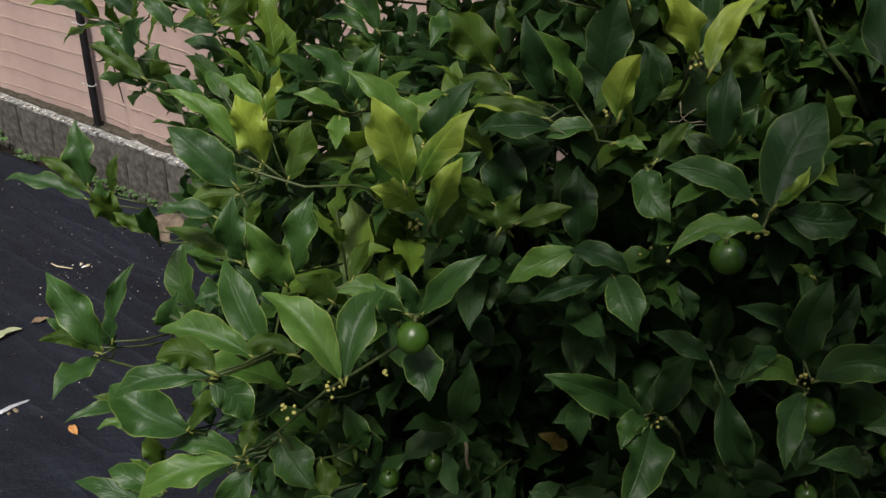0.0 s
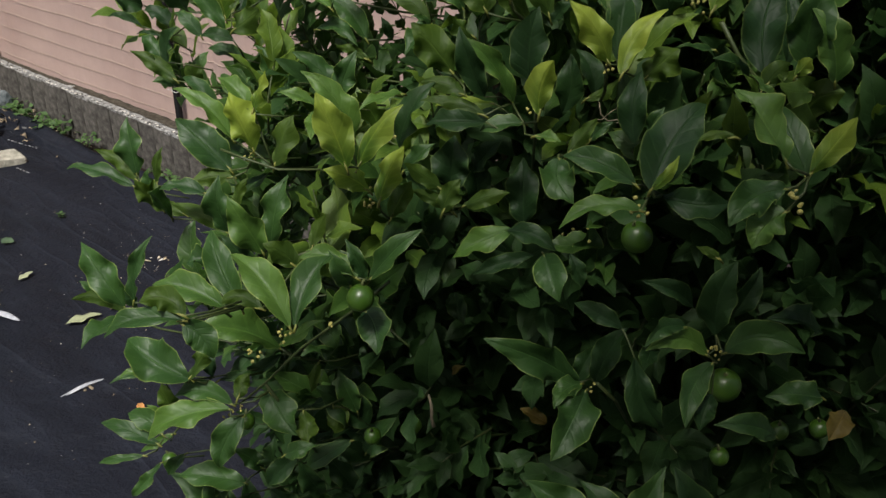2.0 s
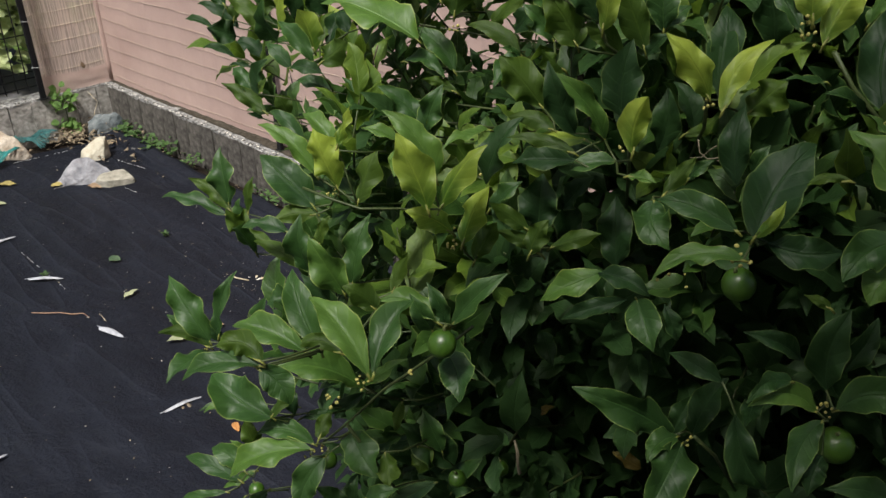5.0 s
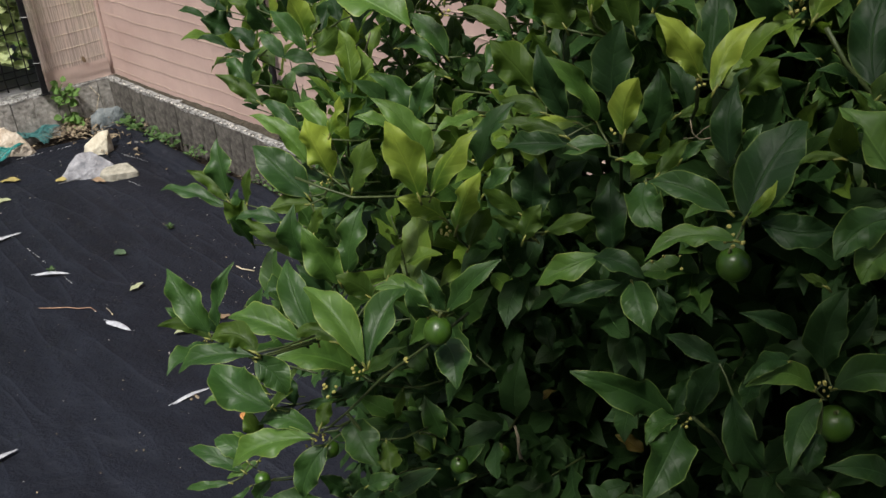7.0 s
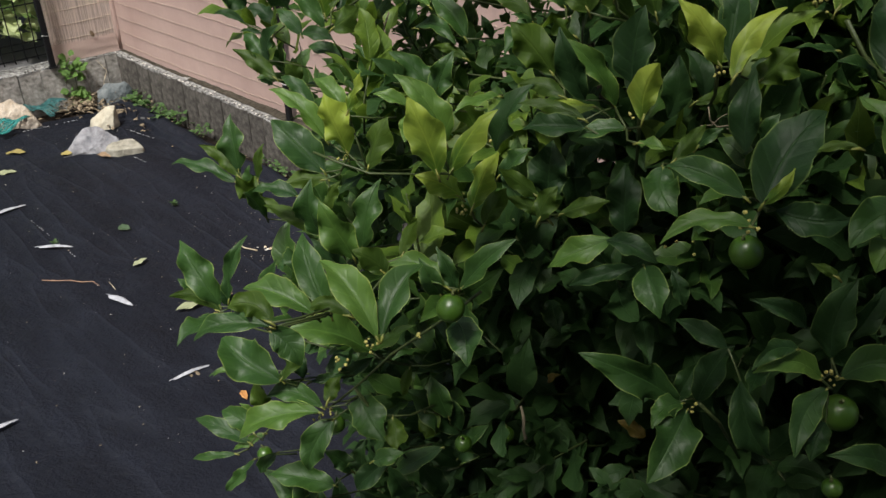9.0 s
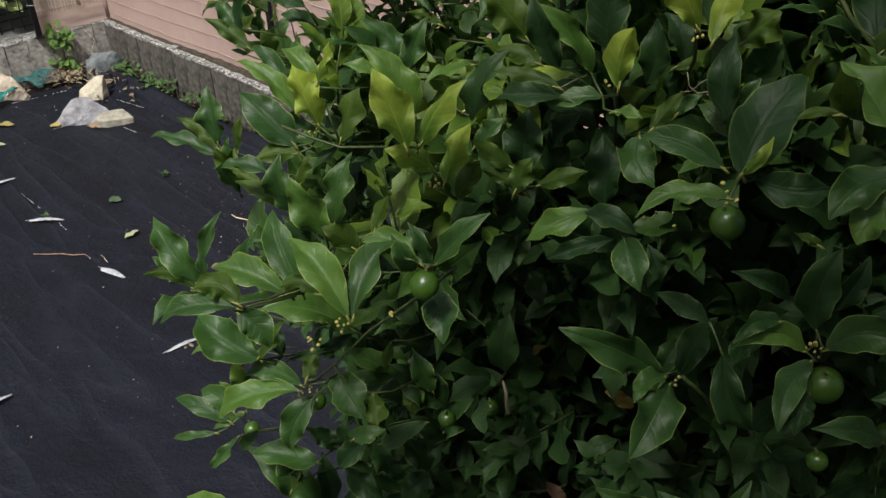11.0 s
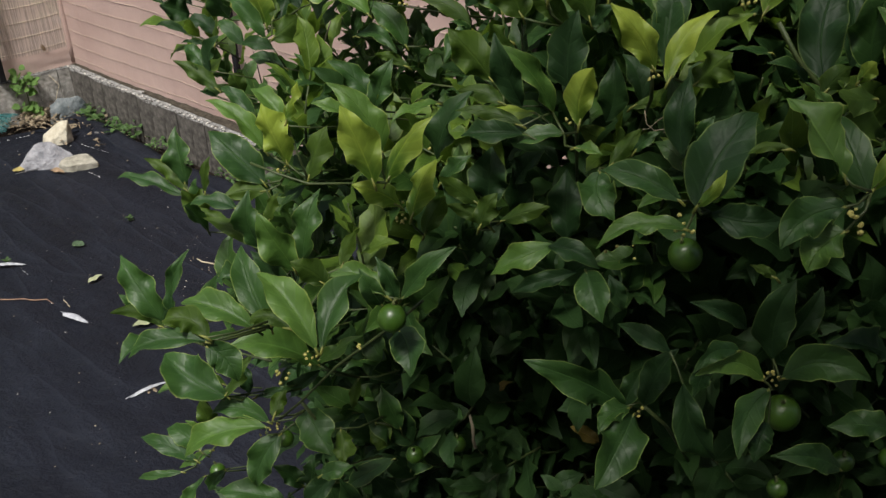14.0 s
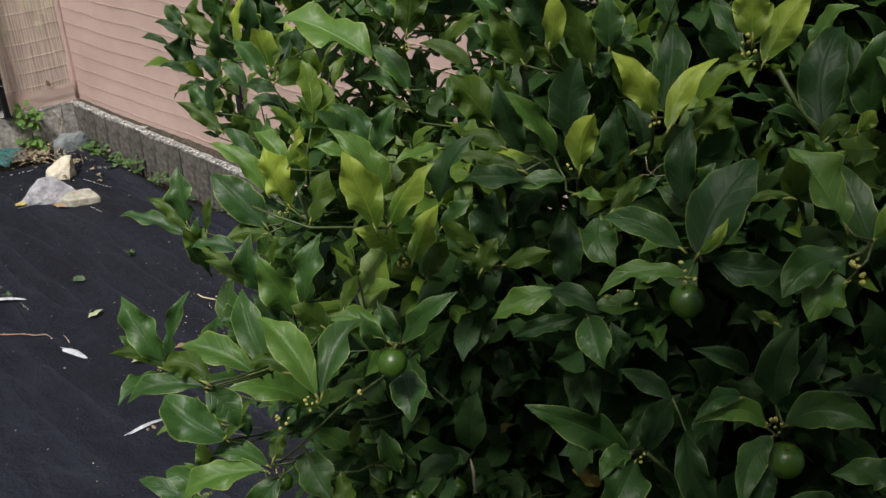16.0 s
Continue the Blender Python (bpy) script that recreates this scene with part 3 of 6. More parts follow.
def citrus_leaf(length, width, bend, fold, arch, wave, seed, rows=20, cols=8):
    """A leaf in metres along +y, its foot at 0: elliptic with a drawn-out point, folded on the midrib, its margin gently wavy; bend: sideways bow."""
    r = random.Random(seed)
    belly, tip = r.uniform(0.43, 0.53), r.uniform(0.25, 0.5)
    waves = [(r.uniform(1.3, 2.3), r.uniform(0, 6.28)) for _ in range(2)]
    twist = r.uniform(-0.55, 0.55)
    fine, ruffle = r.uniform(0, 6.28), r.uniform(2.6, 4.4)
    pts, uvs = [], []
    for j in range(rows + 1):
        s = j / rows
        half = 0.5 * width * math.sin(math.pi * s ** (math.log(0.5) / math.log(belly))) ** 0.82
        half *= 1 - tip * max(0.0, (s - 0.74) / 0.26) * (1 - max(0.0, (s - 0.74) / 0.26) * 0.5)
        if j in (0, rows):
            half = 0.0004
        slope = 4 * bend * (1 - 2 * s)
        cx, cz = length * bend * 4 * s * (1 - s), length * (arch * 4 * s * (1 - s) - 0.10 * max(0, s - 0.7) ** 2 / 0.09 * (1 if arch > 0 else -0.4))
        for i in range(cols + 1):
            c = 2 * i / cols - 1
            k, ph = waves[0 if c < 0 else 1]
            edge = 1 + abs(c) ** 3 * (0.06 * math.sin(math.tau * k * 1.5 * s + ph) + 0.022 * math.sin(math.tau * ruffle * s + fine) + 0.010 * math.sin(math.tau * 8 * s + fine))
            x = c * half * edge
            z = fold * abs(x) * (1 - 0.35 * abs(c)) + wave * half * abs(c) ** 2 * math.sin(math.tau * k * s + ph) + 0.38 * wave * half * abs(c) ** 3 * math.sin(math.tau * ruffle * s + fine + c)
            a = twist * (s - 0.35)
            x, z = x * math.cos(a) - z * math.sin(a), x * math.sin(a) + z * math.cos(a)
            pts.append((cx + x, s * length - x * slope, cz + z))
            uvs.append((i / cols, s))
    w = cols + 1
    faces = [(j * w + i, j * w + i + 1, (j + 1) * w + i + 1, (j + 1) * w + i) for j in range(rows) for i in range(cols)]
    return np.array(pts), np.array(faces), np.array(uvs)


bush = thing("citrus_bush", "dense glossy green citrus bush with small unripe fruit", "bush", at=(0.42, 1.28, 0.0))
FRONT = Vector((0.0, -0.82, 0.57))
UP = Vector((0, 0, 1))
AXIS = Vector((0.42, 1.28, 0))
bases, middles, stalks = [], [], []


def leaf_frame(base, tip, normal, width):
    y = tip - base
    length = y.length
    y = y / length
    z = normal - y * normal.dot(y)
    z.normalize()
    x = y.cross(z)
    m = Matrix((x * width, y * length, z * length)).transposed().to_4x4()
    m.translation = base
    return m


def add_leaf(base, tip, normal, width, tint, bend=0.0):
    seed = rng.randrange(1 << 30)
    r = random.Random(seed)
    length = (tip - base).length
    under = tint in "yo"
    fold = -r.uniform(0.55, 0.95) if tint == "y" else -r.uniform(0.35, 0.75) if under else r.uniform(0.35, 0.95)
    arch = r.uniform(-0.03, 0.05) if under else r.uniform(0.0, 0.09)
    shape = citrus_leaf(length, width, bend, fold, arch, r.uniform(0.24, 0.65), seed)
    ob = new("leaf", leaf_mesh("leaf", shape, LEAF[tint]))
    ob.parent = bush
    ob.matrix_local = Matrix.Translation(-AXIS) @ leaf_turn(base, tip, normal)
    return ob


def leaf_turn(base, tip, normal):
    """The pose of a leaf made in metres."""
    y = (tip - base).normalized()
    z = (normal - y * normal.dot(y)).normalized()
    m = Matrix((y.cross(z), y, z)).transposed().to_4x4()
    m.translation = base
    return m


def hero(base, tip, width, tint, lift, bend=0.0):
    """One leaf of the outer shell, from its foot to its point; lift: how far its face turns to the sky."""
    base, tip = Vector(base), Vector(tip)
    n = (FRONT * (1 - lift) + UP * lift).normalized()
    n += Vector((rng.uniform(-0.22, 0.22), rng.uniform(-0.08, 0.08), rng.uniform(-0.12, 0.12)))
    add_leaf(base, tip, n, width, tint, bend)
    bases.append(base)
    if tint in "ylmo":
        stalks.append((base, (tip - base).normalized()))
    middles.append((base + tip) / 2)


hero((-0.343, 1.127, 1.253), (-0.382, 1.129, 1.263), 0.0109, "d", 0.2, 0.04)
hero((-0.330, 1.161, 1.232), (-0.356, 1.138, 1.249), 0.0344, "d", 0.2, -0.03)
hero((-0.319, 1.127, 1.215), (-0.362, 1.126, 1.227), 0.0110, "d", 0.2, 0.09)
hero((-0.249, 1.064, 1.237), (-0.287, 1.071, 1.253), 0.0199, "d", 0.2, 0.11)
hero((-0.257, 1.054, 1.225), (-0.290, 1.053, 1.230), 0.0059, "d", 0.2, 0.07)
hero((-0.231, 0.995, 1.213), (-0.263, 1.012, 1.242), 0.0239, "m", 0.35, 0.03)
hero((-0.227, 0.994, 1.217), (-0.214, 0.995, 1.257), 0.0187, "d", 0.2, -0.14)
hero((-0.212, 0.978, 1.202), (-0.268, 0.992, 1.228), 0.0184, "o", 0, 0.04)
hero((-0.219, 0.982, 1.193), (-0.230, 0.970, 1.203), 0.0064, "d", 0.2, 0.03)
hero((-0.245, 1.049, 1.228), (-0.236, 1.049, 1.265), 0.0070, "o", 0, -0.06)
hero((-0.186, 0.999, 1.247), (-0.218, 1.012, 1.271), 0.0177, "m", 0.35, 0.03)
hero((-0.141, 0.959, 1.268), (-0.182, 0.971, 1.308), 0.0198, "m", 0.35, 0.05)
hero((-0.149, 0.984, 1.272), (-0.160, 0.977, 1.319), 0.0279, "y", 0.1, 0.03)
hero((-0.141, 0.981, 1.280), (-0.134, 1.010, 1.312), 0.0164, "o", 0, -0.04)
hero((-0.134, 0.984, 1.278), (-0.125, 1.017, 1.312), 0.0194, "d", 0.2, 0.01)
hero((-0.130, 0.949, 1.271), (-0.098, 0.949, 1.295), 0.0290, "o", 0, 0.01)
hero((-0.129, 0.949, 1.260), (-0.165, 0.949, 1.266), 0.0157, "d", 0.2, 0.06)
hero((-0.126, 0.967, 1.235), (-0.168, 0.971, 1.246), 0.0165, "m", 0.35, 0.01)
hero((-0.116, 0.853, 1.219), (-0.156, 0.870, 1.248), 0.0161, "m", 0.35, 0.11)
hero((-0.214, 1.040, 1.173), (-0.224, 1.033, 1.203), 0.0215, "o", 0, 0.04)
hero((-0.045, 0.766, 1.256), (-0.081, 0.782, 1.284), 0.0184, "l", 0.45, 0.01)
hero((-0.046, 0.762, 1.258), (-0.032, 0.768, 1.296), 0.0103, "y", 0.1, -0.04)
hero((-0.047, 0.761, 1.223), (-0.063, 0.754, 1.277), 0.0286, "y", 0.1, 0.01)
hero((-0.067, 0.764, 1.232), (-0.119, 0.772, 1.275), 0.0178, "l", 0.45, 0.06)
hero((-0.067, 0.753, 1.207), (-0.117, 0.763, 1.250), 0.0318, "m", 0.35, -0.00)
hero((-0.345, 1.099, 1.020), (-0.357, 1.115, 1.094), 0.0356, "m", 0.35, 0.03)
hero((-0.343, 1.096, 1.012), (-0.405, 1.110, 1.047), 0.0218, "o", 0, 0.09)
hero((-0.347, 1.091, 1.006), (-0.447, 1.100, 1.027), 0.0220, "m", 0.6, 0.01)
hero((-0.318, 1.098, 1.007), (-0.307, 1.101, 1.060), 0.0141, "o", 0, -0.06)
hero((-0.325, 1.094, 0.999), (-0.326, 1.092, 1.032), 0.0217, "m", 0.35, 0.02)
hero((-0.067, 0.696, 1.212), (-0.108, 0.695, 1.216), 0.0150, "m", 0.7, 0.06)
hero((-0.063, 0.746, 1.204), (-0.100, 0.740, 1.198), 0.0176, "o", 0, 0.08)
hero((-0.235, 1.001, 1.019), (-0.282, 1.008, 1.036), 0.0161, "o", 0, -0.03)
hero((-0.056, 0.711, 1.166), (-0.115, 0.721, 1.187), 0.0136, "o", 0, 0.06)
hero((-0.047, 0.687, 1.183), (-0.052, 0.685, 1.233), 0.0223, "m", 0.5, -0.05)
hero((-0.052, 0.716, 1.188), (-0.040, 0.717, 1.218), 0.0105, "o", 0, -0.07)
hero((-0.016, 0.678, 1.170), (-0.038, 0.669, 1.222), 0.0270, "l", 0.45, 0.01)
hero((-0.014, 0.691, 1.172), (-0.003, 0.709, 1.228), 0.0237, "m", 0.35, -0.01)
hero((0.022, 0.645, 1.181), (0.002, 0.633, 1.205), 0.0196, "o", 0, 0.09)
hero((-0.020, 0.630, 1.146), (-0.055, 0.668, 1.197), 0.0234, "m", 0.35, -0.05)
hero((-0.020, 0.672, 1.157), (-0.049, 0.672, 1.188), 0.0151, "d", 0.2, 0.01)
hero((-0.054, 0.666, 1.171), (-0.077, 0.659, 1.166), 0.0181, "m", 0.6, -0.02)
hero((0.036, 0.580, 1.169), (-0.015, 0.609, 1.212), 0.0251, "l", 0.45, 0.04)
hero((0.039, 0.582, 1.168), (0.056, 0.626, 1.208), 0.0251, "m", 0.35, -0.07)
hero((0.071, 0.644, 1.176), (0.020, 0.649, 1.188), 0.0173, "l", 0.6, 0.14)
hero((0.032, 0.654, 1.191), (0.044, 0.663, 1.220), 0.0115, "o", 0, -0.07)
hero((-0.197, 0.759, 1.044), (-0.243, 0.778, 1.104), 0.0296, "m", 0.35, 0.01)
hero((-0.187, 0.759, 1.051), (-0.167, 0.771, 1.120), 0.0146, "m", 0.35, -0.07)
hero((-0.223, 0.761, 1.050), (-0.240, 0.760, 1.070), 0.0105, "m", 0.35, 0.05)
hero((-0.196, 0.756, 1.040), (-0.240, 0.740, 1.062), 0.0140, "o", 0, 0.15)
hero((-0.188, 0.765, 1.040), (-0.193, 0.762, 1.069), 0.0140, "d", 0.2, -0.01)
hero((-0.027, 0.616, 1.155), (-0.089, 0.622, 1.170), 0.0241, "l", 0.55, 0.05)
hero((-0.034, 0.560, 1.185), (-0.068, 0.560, 1.193), 0.0190, "o", 0, 0.22)
hero((-0.036, 0.563, 1.179), (-0.097, 0.553, 1.168), 0.0176, "m", 0.6, 0.06)
hero((-0.107, 0.697, 1.014), (-0.175, 0.714, 1.043), 0.0397, "m", 0.35, -0.07)
hero((-0.039, 0.564, 1.175), (-0.017, 0.560, 1.149), 0.0217, "m", 0.35, -0.13)
hero((-0.156, 0.734, 0.981), (-0.198, 0.725, 0.985), 0.0119, "l", 0.6, 0.09)
hero((-0.109, 0.696, 1.014), (-0.081, 0.702, 1.060), 0.0145, "o", 0, -0.02)
hero((-0.097, 0.720, 1.000), (-0.103, 0.728, 1.029), 0.0131, "d", 0.2, 0.00)
hero((-0.039, 0.758, 1.013), (-0.104, 0.716, 1.061), 0.0345, "l", 0.5, 0.07)
hero((0.001, 0.618, 1.157), (-0.035, 0.615, 1.158), 0.0124, "o", 0, 0.21)
hero((-0.042, 0.761, 1.015), (0.002, 0.764, 1.050), 0.0153, "l", 0.5, 0.04)
hero((0.071, 0.665, 1.133), (0.087, 0.633, 1.114), 0.0276, "m", 0.35, -0.10)
hero((0.075, 0.650, 1.170), (0.062, 0.649, 1.206), 0.0132, "m", 0.35, 0.05)
hero((0.064, 0.650, 1.164), (0.050, 0.644, 1.197), 0.0168, "m", 0.35, 0.00)
hero((0.079, 0.650, 1.171), (0.118, 0.654, 1.218), 0.0179, "m", 0.35, -0.03)
hero((-0.070, 0.699, 0.987), (-0.128, 0.697, 0.992), 0.0202, "m", 0.35, 0.14)
hero((-0.070, 0.692, 0.987), (-0.153, 0.673, 0.958), 0.0284, "l", 0.55, 0.05)
hero((-0.158, 0.725, 0.933), (-0.172, 0.723, 0.953), 0.0089, "l", 0.45, 0.05)
hero((-0.151, 0.737, 0.933), (-0.160, 0.735, 0.970), 0.0210, "o", 0, -0.03)
hero((-0.141, 0.708, 0.933), (-0.175, 0.696, 0.915), 0.0095, "l", 0.45, -0.04)
hero((-0.059, 0.695, 0.978), (-0.082, 0.672, 0.927), 0.0274, "m", 0.35, 0.07)
hero((-0.148, 0.739, 0.878), (-0.167, 0.726, 0.856), 0.0147, "m", 0.35, 0.02)
hero((-0.040, 0.718, 0.992), (-0.006, 0.684, 0.972), 0.0341, "m", 0.35, 0.02)
hero((-0.064, 0.697, 0.996), (-0.056, 0.714, 1.015), 0.0154, "o", 0, -0.07)
hero((-0.094, 0.726, 0.992), (-0.063, 0.743, 0.995), 0.0091, "m", 0.35, 0.03)
hero((-0.067, 0.746, 0.862), (-0.091, 0.735, 0.895), 0.0195, "m", 0.35, 0.04)
hero((-0.064, 0.748, 0.855), (-0.056, 0.753, 0.900), 0.0232, "m", 0.35, 0.09)
hero((-0.015, 0.675, 0.953), (0.015, 0.679, 0.967), 0.0165, "m", 0.35, 0.00)
hero((-0.007, 0.816, 0.899), (-0.005, 0.804, 0.868), 0.0261, "o", 0, -0.13)
hero((0.021, 0.915, 1.280), (-0.021, 0.923, 1.320), 0.0212, "m", 0.35, 0.09)
hero((-0.029, 0.913, 1.289), (0.015, 0.895, 1.283), 0.0145, "m", 0.35, -0.17)
hero((0.026, 0.902, 1.264), (-0.005, 0.892, 1.279), 0.0102, "o", 0, 0.09)
hero((0.089, 0.887, 1.309), (0.038, 0.893, 1.333), 0.0150, "o", 0, 0.12)
hero((0.091, 0.876, 1.309), (0.076, 0.865, 1.321), 0.0071, "m", 0.35, 0.04)
hero((0.121, 0.816, 1.285), (0.086, 0.808, 1.330), 0.0320, "o", 0, 0.03)
hero((0.157, 0.734, 1.297), (0.137, 0.726, 1.352), 0.0206, "d", 0.2, -0.03)
hero((0.178, 0.752, 1.286), (0.140, 0.735, 1.344), 0.0177, "l", 0.3, 0.04)
hero((0.191, 0.722, 1.317), (0.194, 0.722, 1.372), 0.0297, "d", 0.2, -0.04)
hero((0.201, 0.709, 1.294), (0.209, 0.709, 1.338), 0.0223, "y", 0.1, -0.09)
hero((0.158, 0.730, 1.283), (0.105, 0.733, 1.292), 0.0108, "o", 0, 0.07)
hero((0.159, 0.724, 1.280), (0.112, 0.720, 1.278), 0.0189, "d", 0.2, -0.00)
hero((0.189, 0.731, 1.278), (0.154, 0.725, 1.273), 0.0169, "m", 0.5, 0.00)
hero((0.077, 0.789, 1.224), (0.105, 0.793, 1.285), 0.0271, "d", 0.2, -0.04)
hero((0.134, 0.794, 1.275), (0.095, 0.796, 1.283), 0.0147, "o", 0, 0.12)
hero((0.014, 0.822, 1.251), (0.031, 0.824, 1.298), 0.0222, "m", 0.35, -0.02)
hero((0.019, 0.817, 1.246), (0.035, 0.829, 1.285), 0.0119, "o", 0, -0.04)
hero((0.018, 0.828, 1.249), (-0.025, 0.826, 1.295), 0.0260, "m", 0.35, 0.05)
hero((0.069, 0.660, 1.286), (0.035, 0.659, 1.337), 0.0213, "l", 0.45, 0.06)
hero((0.069, 0.637, 1.272), (0.051, 0.630, 1.329), 0.0265, "y", 0.1, 0.03)
hero((0.075, 0.644, 1.271), (0.105, 0.648, 1.320), 0.0195, "y", 0.1, -0.04)
hero((0.087, 0.761, 1.285), (0.057, 0.727, 1.285), 0.0142, "l", 0.6, -0.00)
hero((0.076, 0.674, 1.237), (0.048, 0.655, 1.261), 0.0199, "y", 0.1, 0.07)
hero((0.082, 0.679, 1.225), (0.100, 0.681, 1.272), 0.0198, "y", 0.1, -0.04)
hero((0.127, 0.717, 1.221), (0.097, 0.705, 1.249), 0.0135, "o", 0, 0.01)
hero((0.128, 0.706, 1.205), (0.141, 0.707, 1.236), 0.0182, "o", 0, -0.06)
hero((0.141, 0.731, 1.200), (0.179, 0.726, 1.219), 0.0149, "o", 0, -0.02)
hero((0.087, 0.754, 1.218), (0.112, 0.754, 1.246), 0.0162, "m", 0.35, 0.04)
hero((0.088, 0.692, 1.204), (0.106, 0.694, 1.239), 0.0165, "o", 0, -0.03)
hero((0.137, 0.713, 1.203), (0.102, 0.709, 1.223), 0.0110, "o", 0, 0.06)
hero((0.185, 0.720, 1.189), (0.136, 0.706, 1.166), 0.0217, "l", 0.12, -0.01)
hero((0.181, 0.717, 1.189), (0.221, 0.698, 1.186), 0.0181, "d", 0.08, -0.06)
hero((0.205, 0.708, 1.173), (0.155, 0.697, 1.157), 0.0139, "d", 0.08, 0.01)
hero((0.212, 0.705, 1.177), (0.227, 0.669, 1.156), 0.0266, "m", 0.06, -0.03)
hero((0.232, 0.605, 1.236), (0.243, 0.598, 1.214), 0.0113, "d", 0.08, -0.00)
hero((0.219, 0.680, 1.273), (0.232, 0.649, 1.254), 0.0251, "m", 0.45, 0.16)
hero((0.130, 0.738, 1.213), (0.132, 0.741, 1.258), 0.0338, "d", 0.2, -0.00)
hero((0.149, 0.802, 1.169), (0.141, 0.800, 1.214), 0.0264, "d", 0.2, -0.01)
hero((0.192, 0.762, 1.171), (0.187, 0.780, 1.226), 0.0299, "d", 0.08, 0.01)
hero((0.251, 0.733, 1.329), (0.220, 0.719, 1.378), 0.0217, "y", 0.1, 0.05)
hero((0.241, 0.734, 1.340), (0.218, 0.722, 1.371), 0.0158, "o", 0, 0.01)
hero((0.260, 0.732, 1.321), (0.290, 0.760, 1.368), 0.0165, "y", 0.1, -0.13)
hero((0.257, 0.763, 1.323), (0.259, 0.794, 1.370), 0.0232, "d", 0.2, -0.01)
hero((0.280, 0.778, 1.303), (0.304, 0.775, 1.331), 0.0280, "o", 0, -0.01)
hero((0.335, 0.789, 1.327), (0.302, 0.764, 1.338), 0.0073, "m", 0.35, -0.01)
hero((0.354, 0.728, 1.324), (0.325, 0.714, 1.346), 0.0126, "m", 0.35, 0.05)
hero((0.283, 0.627, 1.277), (0.317, 0.671, 1.328), 0.0369, "d", -0.2, -0.07)
hero((0.358, 0.593, 1.320), (0.326, 0.612, 1.360), 0.0264, "l", 0.5, -0.02)
hero((0.416, 0.842, 1.238), (0.380, 0.824, 1.272), 0.0238, "l", 0.5, 0.05)
hero((0.380, 0.889, 1.316), (0.365, 0.879, 1.330), 0.0058, "y", 0.1, 0.03)
hero((0.349, 0.653, 1.334), (0.335, 0.645, 1.356), 0.0062, "o", 0, 0.04)
hero((0.336, 0.647, 1.312), (0.310, 0.640, 1.310), 0.0065, "o", 0, 0.14)
hero((0.282, 0.622, 1.280), (0.297, 0.621, 1.306), 0.0079, "y", 0.1, 0.07)
hero((0.218, 0.754, 1.280), (0.221, 0.757, 1.327), 0.0227, "d", 0.2, 0.08)
hero((0.244, 0.800, 1.279), (0.226, 0.812, 1.315), 0.0198, "d", 0.2, 0.08)
hero((0.235, 0.786, 1.280), (0.261, 0.782, 1.300), 0.0101, "o", 0, 0.07)
hero((0.275, 0.719, 1.272), (0.275, 0.738, 1.324), 0.0225, "d", 0.2, -0.06)
hero((0.286, 0.726, 1.278), (0.294, 0.725, 1.300), 0.0119, "m", 0.35, -0.05)
hero((0.241, 0.738, 1.264), (0.257, 0.736, 1.282), 0.0105, "m", 0.35, -0.04)
hero((0.224, 0.692, 1.270), (0.245, 0.701, 1.298), 0.0115, "o", 0, -0.03)
hero((0.277, 0.613, 1.269), (0.223, 0.601, 1.260), 0.0145, "l", 0.5, 0.11)
hero((0.273, 0.631, 1.279), (0.222, 0.639, 1.295), 0.0199, "m", 0.1, 0.06)
hero((0.361, 0.591, 1.303), (0.327, 0.567, 1.288), 0.0228, "m", 0.4, 0.13)
hero((0.362, 0.584, 1.291), (0.343, 0.572, 1.270), 0.0237, "l", 0.55, 0.10)
hero((0.292, 0.639, 1.269), (0.338, 0.635, 1.270), 0.0225, "d", 0.2, 0.12)
hero((0.357, 0.696, 1.119), (0.363, 0.700, 1.185), 0.0289, "d", 0.08, -0.09)
hero((0.366, 0.698, 1.135), (0.384, 0.703, 1.180), 0.0182, "d", 0.08, 0.03)
hero((0.333, 0.682, 1.152), (0.292, 0.661, 1.185), 0.0152, "d", 0.08, 0.05)
hero((0.351, 0.702, 1.186), (0.331, 0.698, 1.198), 0.0077, "o", 0, 0.04)
hero((0.250, 0.708, 1.046), (0.174, 0.671, 1.107), 0.0304, "m", 0.16, 0.05)
hero((0.254, 0.702, 1.051), (0.232, 0.672, 1.047), 0.0191, "m", 0.16, 0.13)
hero((0.258, 0.701, 1.045), (0.234, 0.639, 1.018), 0.0378, "m", 0.14, 0.00)
hero((0.290, 0.650, 1.121), (0.320, 0.638, 1.060), 0.0251, "d", 0.08, 0.09)
hero((0.351, 0.683, 1.107), (0.302, 0.651, 1.129), 0.0182, "l", 0.14, 0.19)
hero((0.328, 0.673, 1.139), (0.298, 0.642, 1.139), 0.0144, "m", 0.14, 0.17)
hero((0.364, 0.683, 1.111), (0.420, 0.668, 1.128), 0.0274, "m", 0.16, -0.20)
hero((0.354, 0.673, 1.107), (0.333, 0.620, 1.085), 0.0214, "m", 0.14, 0.11)
hero((0.416, 0.673, 1.038), (0.363, 0.644, 1.069), 0.0219, "m", 0.2, 0.05)
hero((0.355, 0.658, 1.087), (0.346, 0.633, 1.070), 0.0182, "d", 0.08, 0.06)
hero((0.279, 0.664, 1.138), (0.240, 0.672, 1.154), 0.0156, "d", 0.08, 0.02)
hero((0.250, 0.716, 1.040), (0.264, 0.728, 1.074), 0.0187, "d", 0.08, -0.05)
hero((0.266, 0.716, 1.043), (0.287, 0.721, 1.099), 0.0251, "d", 0.08, -0.05)
hero((0.267, 0.514, 1.061), (0.216, 0.530, 1.095), 0.0262, "m", 0.5, 0.05)
hero((0.264, 0.508, 1.065), (0.209, 0.470, 1.067), 0.0271, "l", 0.5, 0.03)
